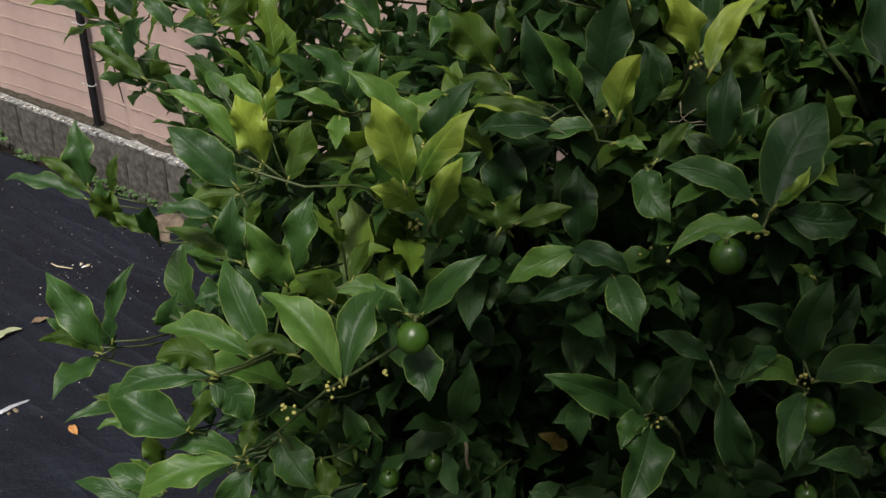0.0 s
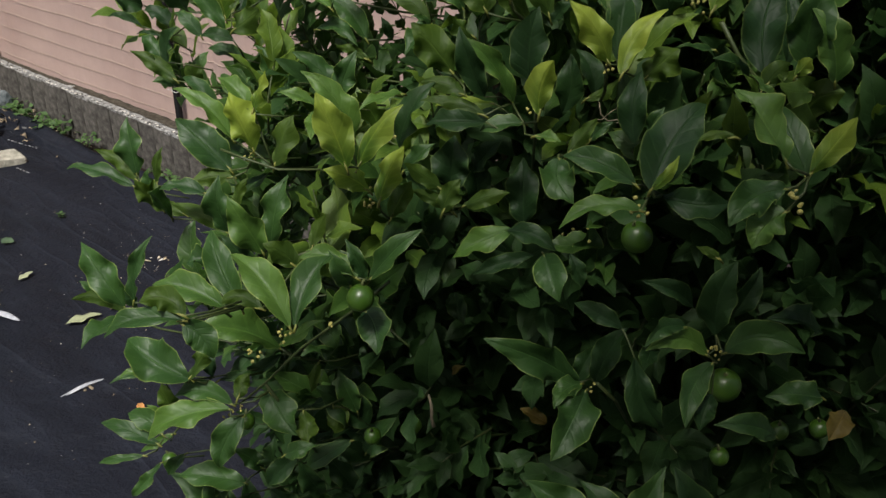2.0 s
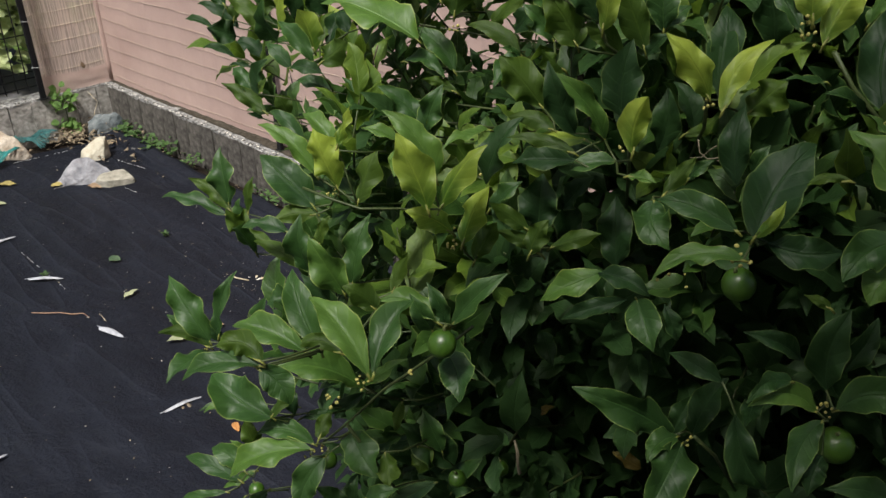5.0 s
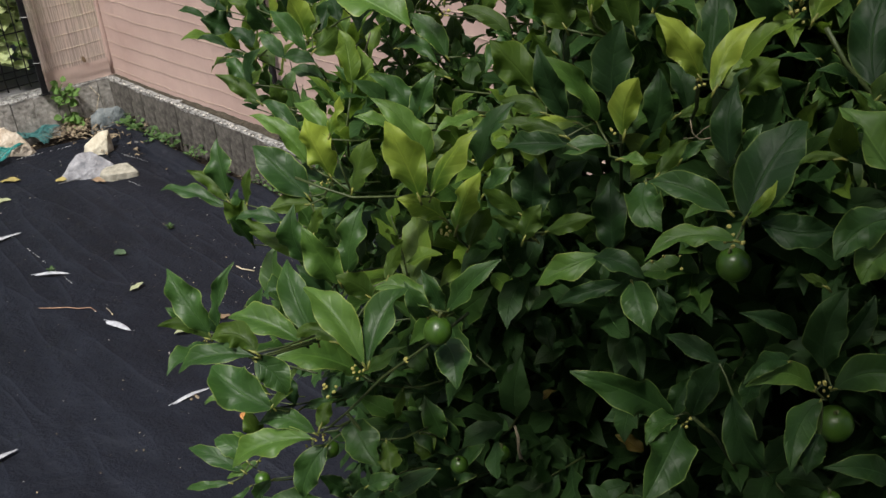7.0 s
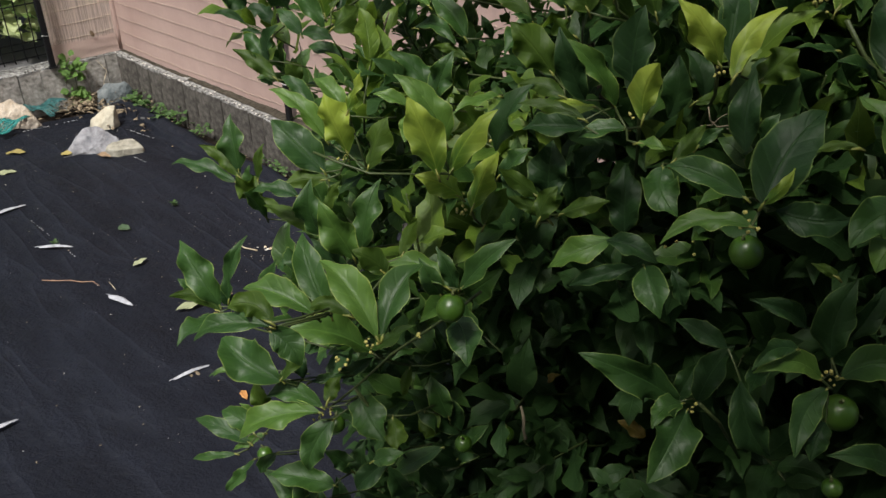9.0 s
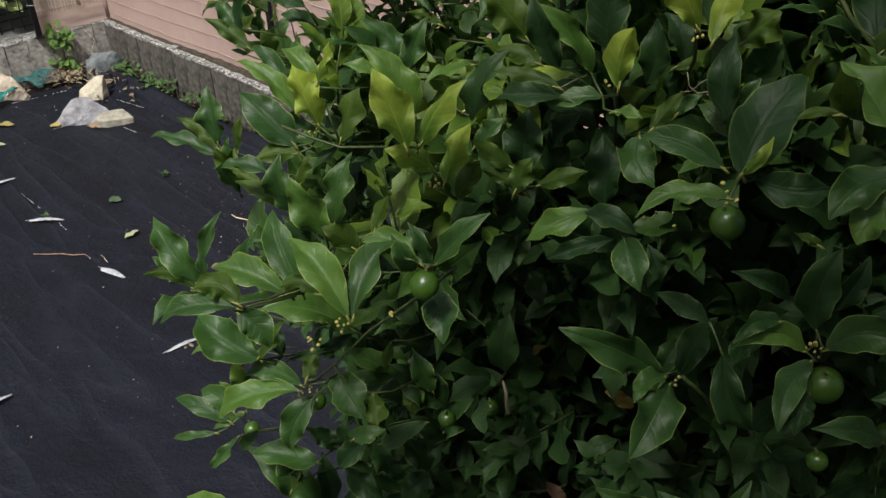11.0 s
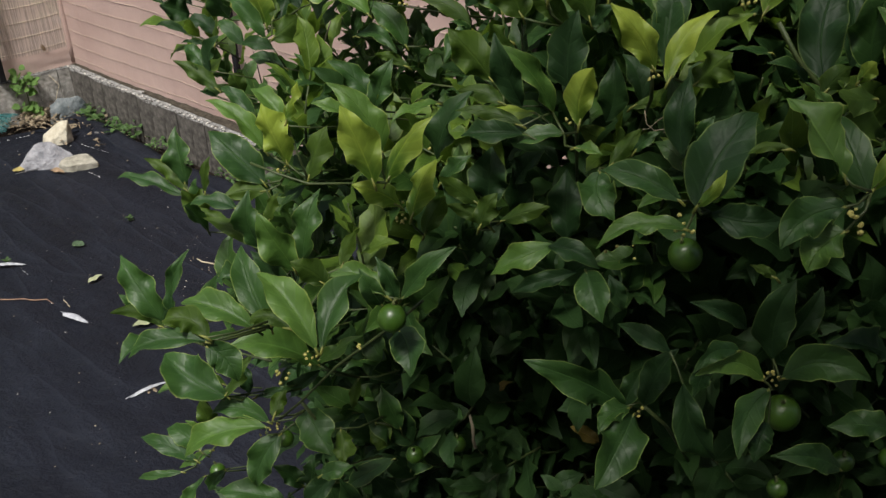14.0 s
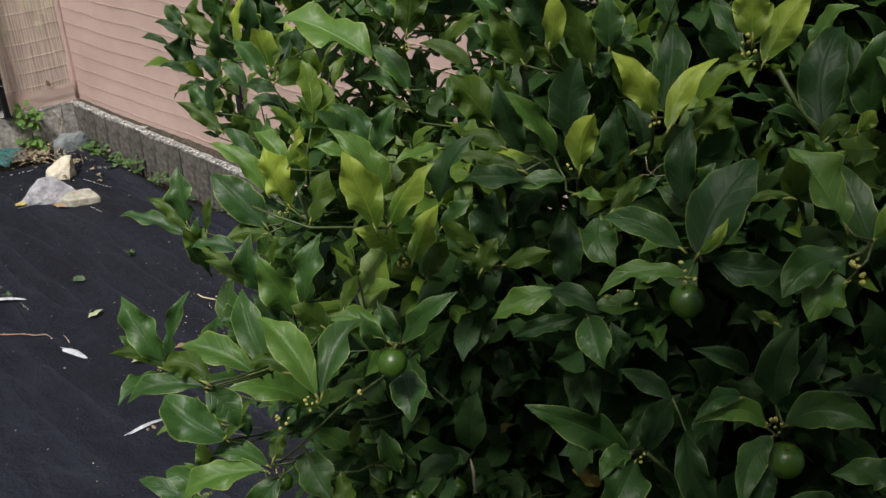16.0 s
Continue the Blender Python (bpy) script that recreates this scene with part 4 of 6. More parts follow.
hero((0.286, 0.520, 1.063), (0.254, 0.539, 1.091), 0.0219, "m", 0.5, 0.03)
hero((0.287, 0.522, 1.061), (0.306, 0.530, 1.118), 0.0218, "m", 0.3, -0.00)
hero((0.341, 0.535, 1.046), (0.317, 0.540, 1.108), 0.0283, "d", 0.2, 0.05)
hero((0.291, 0.513, 1.065), (0.287, 0.473, 1.046), 0.0357, "m", 0.5, -0.02)
hero((0.398, 0.537, 1.049), (0.361, 0.532, 1.083), 0.0192, "m", 0.35, 0.01)
hero((0.369, 0.520, 1.011), (0.352, 0.526, 1.072), 0.0334, "d", 0.2, 0.00)
hero((0.257, 0.661, 0.913), (0.182, 0.635, 0.941), 0.0166, "d", 0.2, 0.03)
hero((-0.183, 0.721, 0.741), (-0.256, 0.733, 0.762), 0.0289, "l", 0.55, 0.03)
hero((-0.201, 0.779, 0.821), (-0.240, 0.762, 0.777), 0.0136, "m", 0.35, -0.05)
hero((-0.164, 0.687, 0.920), (-0.217, 0.685, 0.905), 0.0085, "m", 0.35, -0.03)
hero((-0.335, 1.180, 1.237), (-0.394, 1.186, 1.268), 0.0186, "d", 0.2, 0.11)
hero((-0.339, 1.177, 1.248), (-0.322, 1.175, 1.308), 0.0219, "o", 0, -0.01)
hero((-0.319, 1.122, 1.281), (-0.342, 1.129, 1.303), 0.0187, "m", 0.35, 0.01)
hero((-0.258, 1.096, 1.258), (-0.314, 1.114, 1.296), 0.0223, "o", 0, 0.09)
hero((-0.283, 1.142, 1.262), (-0.264, 1.139, 1.309), 0.0308, "o", 0, -0.03)
hero((-0.280, 1.144, 1.279), (-0.286, 1.138, 1.324), 0.0260, "m", 0.35, 0.01)
hero((-0.228, 1.069, 1.267), (-0.207, 1.067, 1.334), 0.0211, "y", 0.1, -0.11)
hero((-0.182, 1.024, 1.293), (-0.181, 1.020, 1.346), 0.0215, "d", 0.2, -0.00)
hero((-0.150, 1.034, 1.301), (-0.168, 1.025, 1.335), 0.0269, "d", 0.2, -0.09)
hero((-0.009, 0.899, 1.314), (-0.116, 0.933, 1.346), 0.0437, "l", 0.55, 0.06)
hero((-0.070, 0.969, 1.315), (-0.077, 0.941, 1.297), 0.0254, "m", 0.35, -0.07)
hero((-0.103, 0.966, 1.299), (-0.116, 0.979, 1.319), 0.0157, "d", 0.2, 0.01)
hero((0.015, 0.895, 1.351), (-0.002, 0.892, 1.376), 0.0162, "m", 0.35, -0.03)
hero((0.030, 0.882, 1.342), (0.037, 0.879, 1.389), 0.0291, "o", 0, 0.01)
hero((0.059, 0.902, 1.328), (0.093, 0.895, 1.361), 0.0161, "o", 0, -0.05)
hero((0.086, 0.878, 1.331), (0.105, 0.873, 1.357), 0.0199, "d", 0.2, 0.02)
hero((0.127, 0.832, 1.350), (0.101, 0.822, 1.391), 0.0247, "m", 0.5, 0.04)
hero((0.128, 0.822, 1.340), (0.105, 0.814, 1.372), 0.0204, "m", 0.35, 0.03)
hero((0.145, 0.729, 1.399), (0.130, 0.721, 1.417), 0.0116, "m", 0.35, -0.01)
hero((0.157, 0.731, 1.364), (0.134, 0.722, 1.404), 0.0296, "o", 0, 0.05)
hero((0.170, 0.736, 1.380), (0.150, 0.730, 1.420), 0.0278, "d", 0.2, 0.03)
hero((0.174, 0.730, 1.376), (0.176, 0.726, 1.419), 0.0160, "y", 0.1, 0.05)
hero((0.187, 0.743, 1.355), (0.161, 0.731, 1.379), 0.0173, "o", 0, 0.13)
hero((0.204, 0.744, 1.358), (0.184, 0.737, 1.409), 0.0238, "o", 0, 0.02)
hero((0.215, 0.739, 1.375), (0.212, 0.744, 1.413), 0.0216, "m", 0.4, -0.02)
hero((0.215, 0.742, 1.374), (0.232, 0.756, 1.390), 0.0139, "m", 0.35, -0.01)
hero((0.205, 0.739, 1.357), (0.219, 0.734, 1.375), 0.0122, "d", 0.2, -0.01)
hero((0.256, 0.773, 1.332), (0.258, 0.799, 1.380), 0.0251, "d", 0.2, 0.06)
hero((0.300, 0.851, 1.335), (0.288, 0.846, 1.391), 0.0321, "d", 0.2, 0.02)
hero((0.300, 0.689, 1.390), (0.278, 0.709, 1.418), 0.0124, "m", 0.35, 0.02)
hero((0.305, 0.691, 1.397), (0.301, 0.687, 1.437), 0.0232, "y", 0.1, -0.02)
hero((0.313, 0.690, 1.383), (0.339, 0.706, 1.426), 0.0213, "y", 0.1, -0.07)
hero((0.356, 0.794, 1.369), (0.380, 0.786, 1.400), 0.0140, "l", 0.45, -0.12)
hero((0.356, 0.692, 1.341), (0.366, 0.740, 1.399), 0.0304, "d", 0.2, -0.10)
hero((0.389, 0.720, 1.341), (0.393, 0.716, 1.402), 0.0321, "m", 0.4, -0.09)
hero((0.410, 0.717, 1.330), (0.386, 0.711, 1.384), 0.0277, "l", 0.45, 0.06)
hero((0.376, 0.693, 1.340), (0.384, 0.688, 1.356), 0.0113, "y", 0.1, -0.04)
hero((0.396, 0.726, 1.294), (0.419, 0.718, 1.323), 0.0277, "o", 0, -0.22)
hero((0.356, 0.689, 1.333), (0.369, 0.684, 1.354), 0.0162, "o", 0, -0.06)
hero((0.352, 0.632, 1.338), (0.336, 0.626, 1.363), 0.0088, "l", 0.45, 0.03)
hero((-0.152, 0.697, 0.927), (-0.223, 0.713, 0.935), 0.0167, "m", 0.5, 0.02)
hero((-0.149, 0.702, 0.936), (-0.192, 0.716, 0.947), 0.0220, "m", 0.5, 0.08)
hero((-0.281, 0.998, 0.756), (-0.355, 0.955, 0.781), 0.0172, "m", 0.5, 0.10)
hero((-0.286, 1.006, 0.761), (-0.332, 0.987, 0.792), 0.0180, "o", 0, 0.05)
hero((-0.112, 0.773, 0.730), (-0.187, 0.769, 0.815), 0.0398, "m", 0.35, 0.06)
hero((-0.123, 0.734, 0.795), (-0.104, 0.738, 0.838), 0.0111, "o", 0, -0.03)
hero((-0.107, 0.796, 0.714), (-0.115, 0.804, 0.783), 0.0302, "d", 0.2, 0.02)
hero((-0.073, 0.772, 0.807), (-0.028, 0.764, 0.768), 0.0285, "d", 0.2, 0.00)
hero((-0.006, 0.703, 0.936), (-0.042, 0.687, 0.898), 0.0214, "d", 0.2, 0.00)
hero((0.029, 0.831, 0.862), (-0.026, 0.821, 0.917), 0.0416, "d", 0.2, 0.04)
hero((-0.004, 0.708, 0.982), (0.006, 0.680, 0.965), 0.0207, "o", 0, -0.03)
hero((0.008, 0.824, 0.759), (-0.028, 0.809, 0.726), 0.0330, "d", 0.2, -0.01)
hero((-0.119, 0.757, 0.735), (-0.163, 0.727, 0.745), 0.0221, "m", 0.35, 0.10)
hero((-0.203, 0.763, 1.028), (-0.222, 0.711, 1.031), 0.026, "m", 0.5)
hero((-0.127, 0.740, 1.078), (-0.115, 0.727, 1.124), 0.021, "m", 0.3)
hero((-0.143, 0.780, 1.138), (-0.141, 0.740, 1.192), 0.015, "m", 0.6)
hero((-0.095, 0.800, 0.718), (-0.039, 0.780, 0.752), 0.034, "m", 0.5)
hero((-0.164, 0.740, 0.724), (-0.174, 0.741, 0.763), 0.017, "m", 0.3)
hero((0.019, 0.850, 0.803), (0.054, 0.831, 0.874), 0.033, "m", 0.4)
hero((-0.027, 0.860, 0.696), (-0.062, 0.818, 0.745), 0.028, "m", 0.4)
hero((-0.030, 0.760, 1.210), (-0.015, 0.770, 1.256), 0.024, "o", 0.1)
hero((-0.052, 0.770, 1.213), (-0.098, 0.790, 1.217), 0.013, "m", 0.5)
hero((0.009, 0.777, 1.262), (-0.023, 0.770, 1.278), 0.013, "l", 0.6)
hero((0.008, 0.777, 1.258), (0.010, 0.745, 1.248), 0.017, "l", 0.3)
hero((0.161, 0.780, 1.274), (0.105, 0.800, 1.265), 0.014, "y", 0.5)
hero((0.178, 0.760, 1.270), (0.107, 0.780, 1.253), 0.020, "d", 0.5)
hero((0.089, 0.900, 1.307), (0.069, 0.861, 1.288), 0.021, "m", 0.4)
hero((-0.222, 1.050, 1.260), (-0.218, 1.010, 1.316), 0.032, "m", 0.3)
hero((0.375, 0.605, 1.305), (0.354, 0.640, 1.342), 0.021, "m", 0.2)
hero((0.375, 0.600, 1.309), (0.395, 0.600, 1.349), 0.017, "y", 0.2)
hero((0.384, 0.760, 1.327), (0.379, 0.780, 1.380), 0.026, "d", 0.2)
hero((0.413, 0.740, 1.285), (0.371, 0.679, 1.347), 0.038, "o", 0.15)
hero((0.443, 0.670, 1.085), (0.398, 0.660, 1.091), 0.023, "m", 0.5)
hero((0.311, 0.720, 1.084), (0.302, 0.679, 1.091), 0.016, "d", 0.3)
hero((0.407, 0.680, 1.173), (0.414, 0.624, 1.215), 0.031, "d", 0.35)
hero((0.438, 0.700, 1.130), (0.392, 0.673, 1.156), 0.024, "d", 0.4)
hero((0.273, 0.500, 1.073), (0.281, 0.441, 1.080), 0.037, "m", 0.55)
hero((-0.289, 1.050, 0.994), (-0.306, 1.021, 1.048), 0.029, "o", 0.2)
hero((0.023, 0.950, 1.253), (0.032, 0.937, 1.283), 0.014, "m", 0.3)
hero((0.044, 0.930, 1.277), (0.033, 0.930, 1.299), 0.010, "d", 0.3)
hero((0.141, 0.800, 1.323), (0.123, 0.780, 1.345), 0.016, "o", 0.3)
hero((0.199, 0.700, 1.281), (0.219, 0.690, 1.283), 0.010, "l", 0.5)
hero((0.141, 0.800, 1.201), (0.165, 0.784, 1.240), 0.021, "d", 0.3)
hero((0.019, 0.820, 0.890), (-0.001, 0.824, 0.940), 0.025, "m", 0.4)
hero((-0.063, 0.850, 0.767), (0.001, 0.840, 0.826), 0.023, "m", 0.4)
hero((0.119, 0.860, 1.031), (0.134, 0.825, 1.017), 0.022, "d", 0.3)
hero((0.227, 0.900, 0.835), (0.195, 0.900, 0.853), 0.017, "x", 0.4)
hero((0.137, 0.850, 0.749), (0.164, 0.850, 0.708), 0.017, "b", 0.3)
hero((0.113, 0.900, 0.893), (0.127, 0.892, 0.913), 0.010, "x", 0.4)
hero((0.482, 0.720, 1.036), (0.467, 0.697, 1.021), 0.022, "x", 0.3)
hero((0.387, 0.680, 1.335), (0.355, 0.643, 1.349), 0.019, "o", 0.3)
hero((0.359, 0.880, 1.269), (0.332, 0.837, 1.323), 0.032, "d", 0.2)
hero((0.328, 0.900, 1.323), (0.340, 0.857, 1.372), 0.030, "d", 0.2)
hero((0.374, 0.900, 1.316), (0.349, 0.858, 1.368), 0.030, "d", 0.2)
hero((0.420, 0.880, 1.327), (0.398, 0.842, 1.382), 0.029, "d", 0.2)
hero((0.332, 0.880, 1.238), (0.314, 0.838, 1.295), 0.030, "d", 0.2)
hero((-0.077, 0.720, 0.865), (-0.148, 0.710, 0.876), 0.028, "m", 0.5)
hero((0.022, 0.780, 0.884), (-0.037, 0.770, 0.838), 0.020, "m", 0.5)
hero((-0.008, 0.780, 0.986), (-0.021, 0.780, 0.941), 0.012, "o", 0.1)
hero((-0.043, 0.770, 0.998), (-0.083, 0.770, 0.957), 0.017, "d", 0.3)
hero((-0.111, 0.740, 0.811), (-0.121, 0.725, 0.869), 0.027, "m", 0.4)
hero((-0.017, 0.780, 0.800), (-0.029, 0.756, 0.863), 0.027, "d", 0.4)
hero((0.016, 0.800, 0.794), (-0.013, 0.800, 0.840), 0.027, "d", 0.4)


# envelope of the crown: radius by height and by direction
def crown_radius(p):
    z = p.z
    knots = ((0.05, 0.30), (0.35, 0.50), (0.75, 0.56), (1.05, 0.64), (1.30, 0.64), (1.50, 0.52), (1.72, 0.22))
    r = knots[0][1]
    for (z0, r0), (z1, r1) in zip(knots, knots[1:]):
        if z0 <= z <= z1:
            r = r0 + (r1 - r0) * (z - z0) / (z1 - z0)
    if z > 1.72:
        r = 0.1
    d = Vector((p.x - AXIS.x, p.y - AXIS.y))
    a = math.atan2(d.y, d.x)
    left = max(0, math.cos(a - math.pi * 1.18))
    front = max(0, math.cos(a + math.pi / 2)) ** 3
    side = max(0, math.cos(a - math.pi * 0.98)) ** 2 * 0.16 * min(1, max(0, (z - 0.9) / 0.2))
    return r * (1 + side + (0.22 - 0.12 * min(1, max(0, (z - 0.95) / 0.2))) * left - 0.18 * front + 0.13 * noise.noise(Vector((math.cos(a) * 2.2, math.sin(a) * 2.2, z * 4.5))))


# trunk and limbs
limb_points = []
trunk_path = [(0.42 + 0.02 * math.sin(k), 1.28 + 0.015 * math.cos(2 * k), 0.09 * k - 0.03) for k in range(6)]
def local(points):
    return [Vector(p) - AXIS for p in points]


part("trunk", tube(local(trunk_path), [0.030, 0.026, 0.024, 0.023, 0.024, 0.022], 10), BARK, bush, "grey-brown woody trunk")
for k in range(15):
    a = k * 2.4 + rng.uniform(-0.3, 0.3)
    tall = rng.uniform(0.65, 1.45)
    start = Vector(trunk_path[2 + k % 4])
    end = AXIS + Vector((math.cos(a), math.sin(a), 0)) * rng.uniform(0.22, 0.42) + UP * tall
    pts = []
    for i in range(9):
        s = i / 8
        p = start.lerp(end, s) + Vector((math.cos(a), math.sin(a), 0)) * 0.10 * math.sin(math.pi * s) * (1.3 - tall * 0.6)
        p += 0.022 * Vector((noise.noise(Vector((k, s * 4, 0))), noise.noise(Vector((k, s * 4, 9))), 0))
        pts.append(p)
    limb_points += pts[3:]
    part("limb", tube(local(pts), [0.013 - 0.0095 * i / 8 for i in range(9)], 7), BARK, bush)

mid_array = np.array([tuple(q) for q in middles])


def hides_outer_leaf(p, reach=0.042):
    """Whether p would hide one of the outermost leaves from the camera; such growth is left out."""
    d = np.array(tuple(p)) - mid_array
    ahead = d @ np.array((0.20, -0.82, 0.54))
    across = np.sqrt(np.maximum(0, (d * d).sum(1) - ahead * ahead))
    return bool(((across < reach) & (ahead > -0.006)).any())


# shoots all through the crown, each a twig with a whorl of leaves; the outer ones on the open side stay single leaves
twigs = bmesh.new()


def twig(a, b, r0=0.0030, r1=0.0014, sag=0.012):
    mid = (a + b) / 2 + Vector((rng.uniform(-1, 1), rng.uniform(-1, 1), rng.uniform(-1, 0.3))) * sag
    tube(local([a, mid, b]), [r0, (r0 + r1) / 2, r1], 5, twigs)


def nearest_limb(p):
    return min(limb_points, key=lambda q: (q - p).length_squared + (0.05 if q.z > p.z else 0))


# each outer leaf's foot joins the nearest foot farther in, which gives green stems that fork
def depth_in(p):
    return (p - AXIS - UP * (0.75 * p.z)).length


for b in bases:
    inner = [q for q in bases if depth_in(q) < depth_in(b) - 0.008 and (q - b).length < (0.05 if b.x < 0.02 else 0.035)]
    if inner:
        q = min(inner, key=lambda q: (q - b).length)
        twig(q, b, 0.0010, 0.0008, 0.006)
    elif b.x < 0.02:
        twig(b + (AXIS + UP * (b.z - 0.2) - b).normalized() * 0.05, b, 0.0010, 0.0008, 0.004)

mass = {"d": [], "m": [], "y": []}
single_budget = 62


def shoot(a, z, share, young_share=None, fresh_lit_share=None, small=1.0):
    """One leafy shoot at a direction and height of the crown; share: how near the crown's edge. Says whether it grew."""
    global single_budget
    edge = crown_radius(AXIS + Vector((math.cos(a), math.sin(a), 0)) * 0.4 + UP * z)
    p = AXIS + UP * z + Vector((math.cos(a), math.sin(a), 0)) * edge * share
    facing = -math.sin(a) * 0.8 - math.cos(a) * 0.6
    if rng.random() < (0.65 if facing < -0.35 else 0.35 if facing < 0.1 else 0.0):
        return False
    if p.x < 0.22 and p.z > 1.12 and (share < 0.78 and rng.random() < 0.65 or rng.random() < 0.06):
        return False
    if p.z > 1.40 and p.y < 1.25 and rng.random() < 0.62:
        return False
    # left side of the crown cut to its outline in the camera's view
    sight_height = p.z + 0.43 * (p.y - 0.8)
    if p.y > 0.78 and p.z > 0.85 and p.x < -0.11 - 0.38 * (p.y - 0.8) - 0.78 * max(0, sight_height - 1.23):
        return False
    out = Vector((math.cos(a), math.sin(a), 0)) * rng.uniform(0.35, 0.9) + UP * (rng.uniform(-0.1, 0.9) + (0.45 if z > 1.05 else 0.0)) + Vector((rng.uniform(-0.4, 0.4), rng.uniform(-0.4, 0.4), 0))
    out.normalize()
    foot = p - out * rng.uniform(0.05, 0.10) * small
    if hides_outer_leaf(p, 0.05) or hides_outer_leaf(foot, 0.03):
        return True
    count = rng.randint(7, 10)
    spin = rng.uniform(0, 6.28)
    if young_share is None:
        # fewer light leaves inside and to the right: shade put into leaf colour
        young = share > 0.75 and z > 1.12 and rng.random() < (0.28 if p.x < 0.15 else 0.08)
        fresh_lit = rng.random() < min(1, max(0, (z - (0.8 if p.x < 0.05 else 1.05)) / 0.3)) * ((0.5 if p.x < 0.2 else 0.1) + (0.5 if p.x < 0.2 else 0.9) * (share > 0.62)) * (1.0 if p.x < 0.2 else 0.30)
    else:
        young, fresh_lit = rng.random() < young_share, rng.random() < fresh_lit_share
    open_side = share > 0.80 and p.y < 1.1 and p.x < 0.75 and 0.75 < p.z < 1.42
    grown = 0
    for k in range(count):
        s = k / (count - 1)
        spin += 2.4
        base = foot.lerp(p, s)
        q = out.orthogonal().normalized()
        q.rotate(Matrix.Rotation(spin, 3, out).to_quaternion())
        way = (q * (1.1 - 0.6 * s) + out * (0.35 + 0.7 * s) * rng.uniform(0.5, 1.5) + UP * rng.uniform(-0.35, 0.35)).normalized()
        length = rng.uniform(0.042, 0.078) * (1 - 0.2 * s) * small
        normal = (out * 0.7 + UP * 0.6 - way * 0.1 + Vector((rng.uniform(-0.5, 0.5), rng.uniform(-0.5, 0.5), rng.uniform(-0.4, 0.4)))).normalized()
        width = length * rng.uniform(0.36, 0.48)
        if hides_outer_leaf(base + way * length * 0.5) or hides_outer_leaf(base + way * length * 0.9, 0.03):
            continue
        grown += 1
        if open_side and single_budget > 0 and k % 2 == 0:
            single_budget -= 1
            add_leaf(base, base + way * length, normal, width, "y" if young and p.x < 0.1 and p.z > 1.24 else "m" if fresh_lit else rng.choice("dddm"), rng.uniform(-0.1, 0.1))
        else:
            m = leaf_frame(base, base + way * length, normal, width)
            mass["y" if young else "m" if fresh_lit else "d"].append(np.array(Matrix.Translation(-AXIS) @ m))
    if grown > 3:
        twig(foot, p, 0.0012, 0.0008, 0.004)
        if rng.random() < 0.04:
            twig(nearest_limb(foot), foot, 0.0022, 0.0014)
    return True


made_shoots = 0
while made_shoots < 3700:
    z = rng.uniform(0.12, 1.62)
    share = 1.0 - 0.62 * rng.random() ** 1.2
    if z > 1.1 and rng.random() < 0.22:
        share = rng.uniform(0.03, 0.55)
    made_shoots += shoot(rng.uniform(0, math.tau), z, share)
# the open top, its sunlight painted in with lighter leaves, and the low inner skirt
for _ in range(700):
    shoot(rng.uniform(3.9, 5.6), rng.uniform(1.22, 1.44), rng.uniform(0.45, 1.0), 0.12, 0.42)
for _ in range(85):
    shoot(rng.uniform(3.5, 4.45), rng.uniform(0.45, 0.98), rng.uniform(0.55, 0.95), 0.0, 0.12, 0.62)

petioles = bmesh.new()
for b, way in stalks:
    tube(local([b - way * 0.003 - UP * 0.002, b + way * 0.001, b + way * 0.006]), [0.0009, 0.0011, 0.0005], 5, petioles)
tagged(part("petiole", petioles, PETIOLE, bush, "yellow-green leaf stalks"), kind="stuff")
tagged(part("twig_tangle", twigs, TWIG, bush, "thin green and brown twigs"), kind="stuff")

MASS_SHAPES = []
for k in range(10):
    shape = citrus_leaf(1.0, 0.42, rng.uniform(-0.08, 0.08), rng.uniform(0.15, 0.6), rng.uniform(-0.02, 0.09), rng.uniform(0.15, 0.5), 50 + k, 8, 4)
    shape[0][:, 0] /= 0.42
    MASS_SHAPES.append(shape)


def mass_leaves(name, mats, material, parent, label):
    """Many leaves joined in one mesh of kind stuff."""
    allv, allf, alluv, off = [], [], [], 0
    for i, m in enumerate(mats):
        pts, faces, uvs = MASS_SHAPES[i % len(MASS_SHAPES)]
        allv.append(pts @ m[:3, :3].T + m[:3, 3])
        allf.append(faces + off)
        alluv.append(uvs[faces.reshape(-1)])
        off += len(pts)
    me = bpy.data.meshes.new(name)
    v, f, uv = np.concatenate(allv), np.concatenate(allf), np.concatenate(alluv)
    me.vertices.add(len(v))
    me.vertices.foreach_set("co", v.reshape(-1))
    me.loops.add(f.size)
    me.loops.foreach_set("vertex_index", f.reshape(-1).astype(np.int32))
    me.polygons.add(len(f))
    me.polygons.foreach_set("loop_start", np.arange(0, f.size, 4, dtype=np.int32))
    layer = me.uv_layers.new(name="UVMap")
    layer.data.foreach_set("uv", uv.reshape(-1))
    me.update(calc_edges=True)
    me.validate()
    me.polygons.foreach_set("use_smooth", [True] * len(f))
    me.materials.append(material)
    ob = new(name, me)
    ob.parent = parent
    return tagged(ob, label, kind="stuff")


mass_leaves("foliage", mass["d"], MASS["d"], bush, "dark green inner and right-hand leaves, shade put into their colour")
mass_leaves("fresh_foliage", mass["m"], MASS["m"], bush, "mid-green upper leaves, light put into their colour")
mass_leaves("young_foliage", mass["y"], MASS["y"], bush, "yellow-green young leaves")


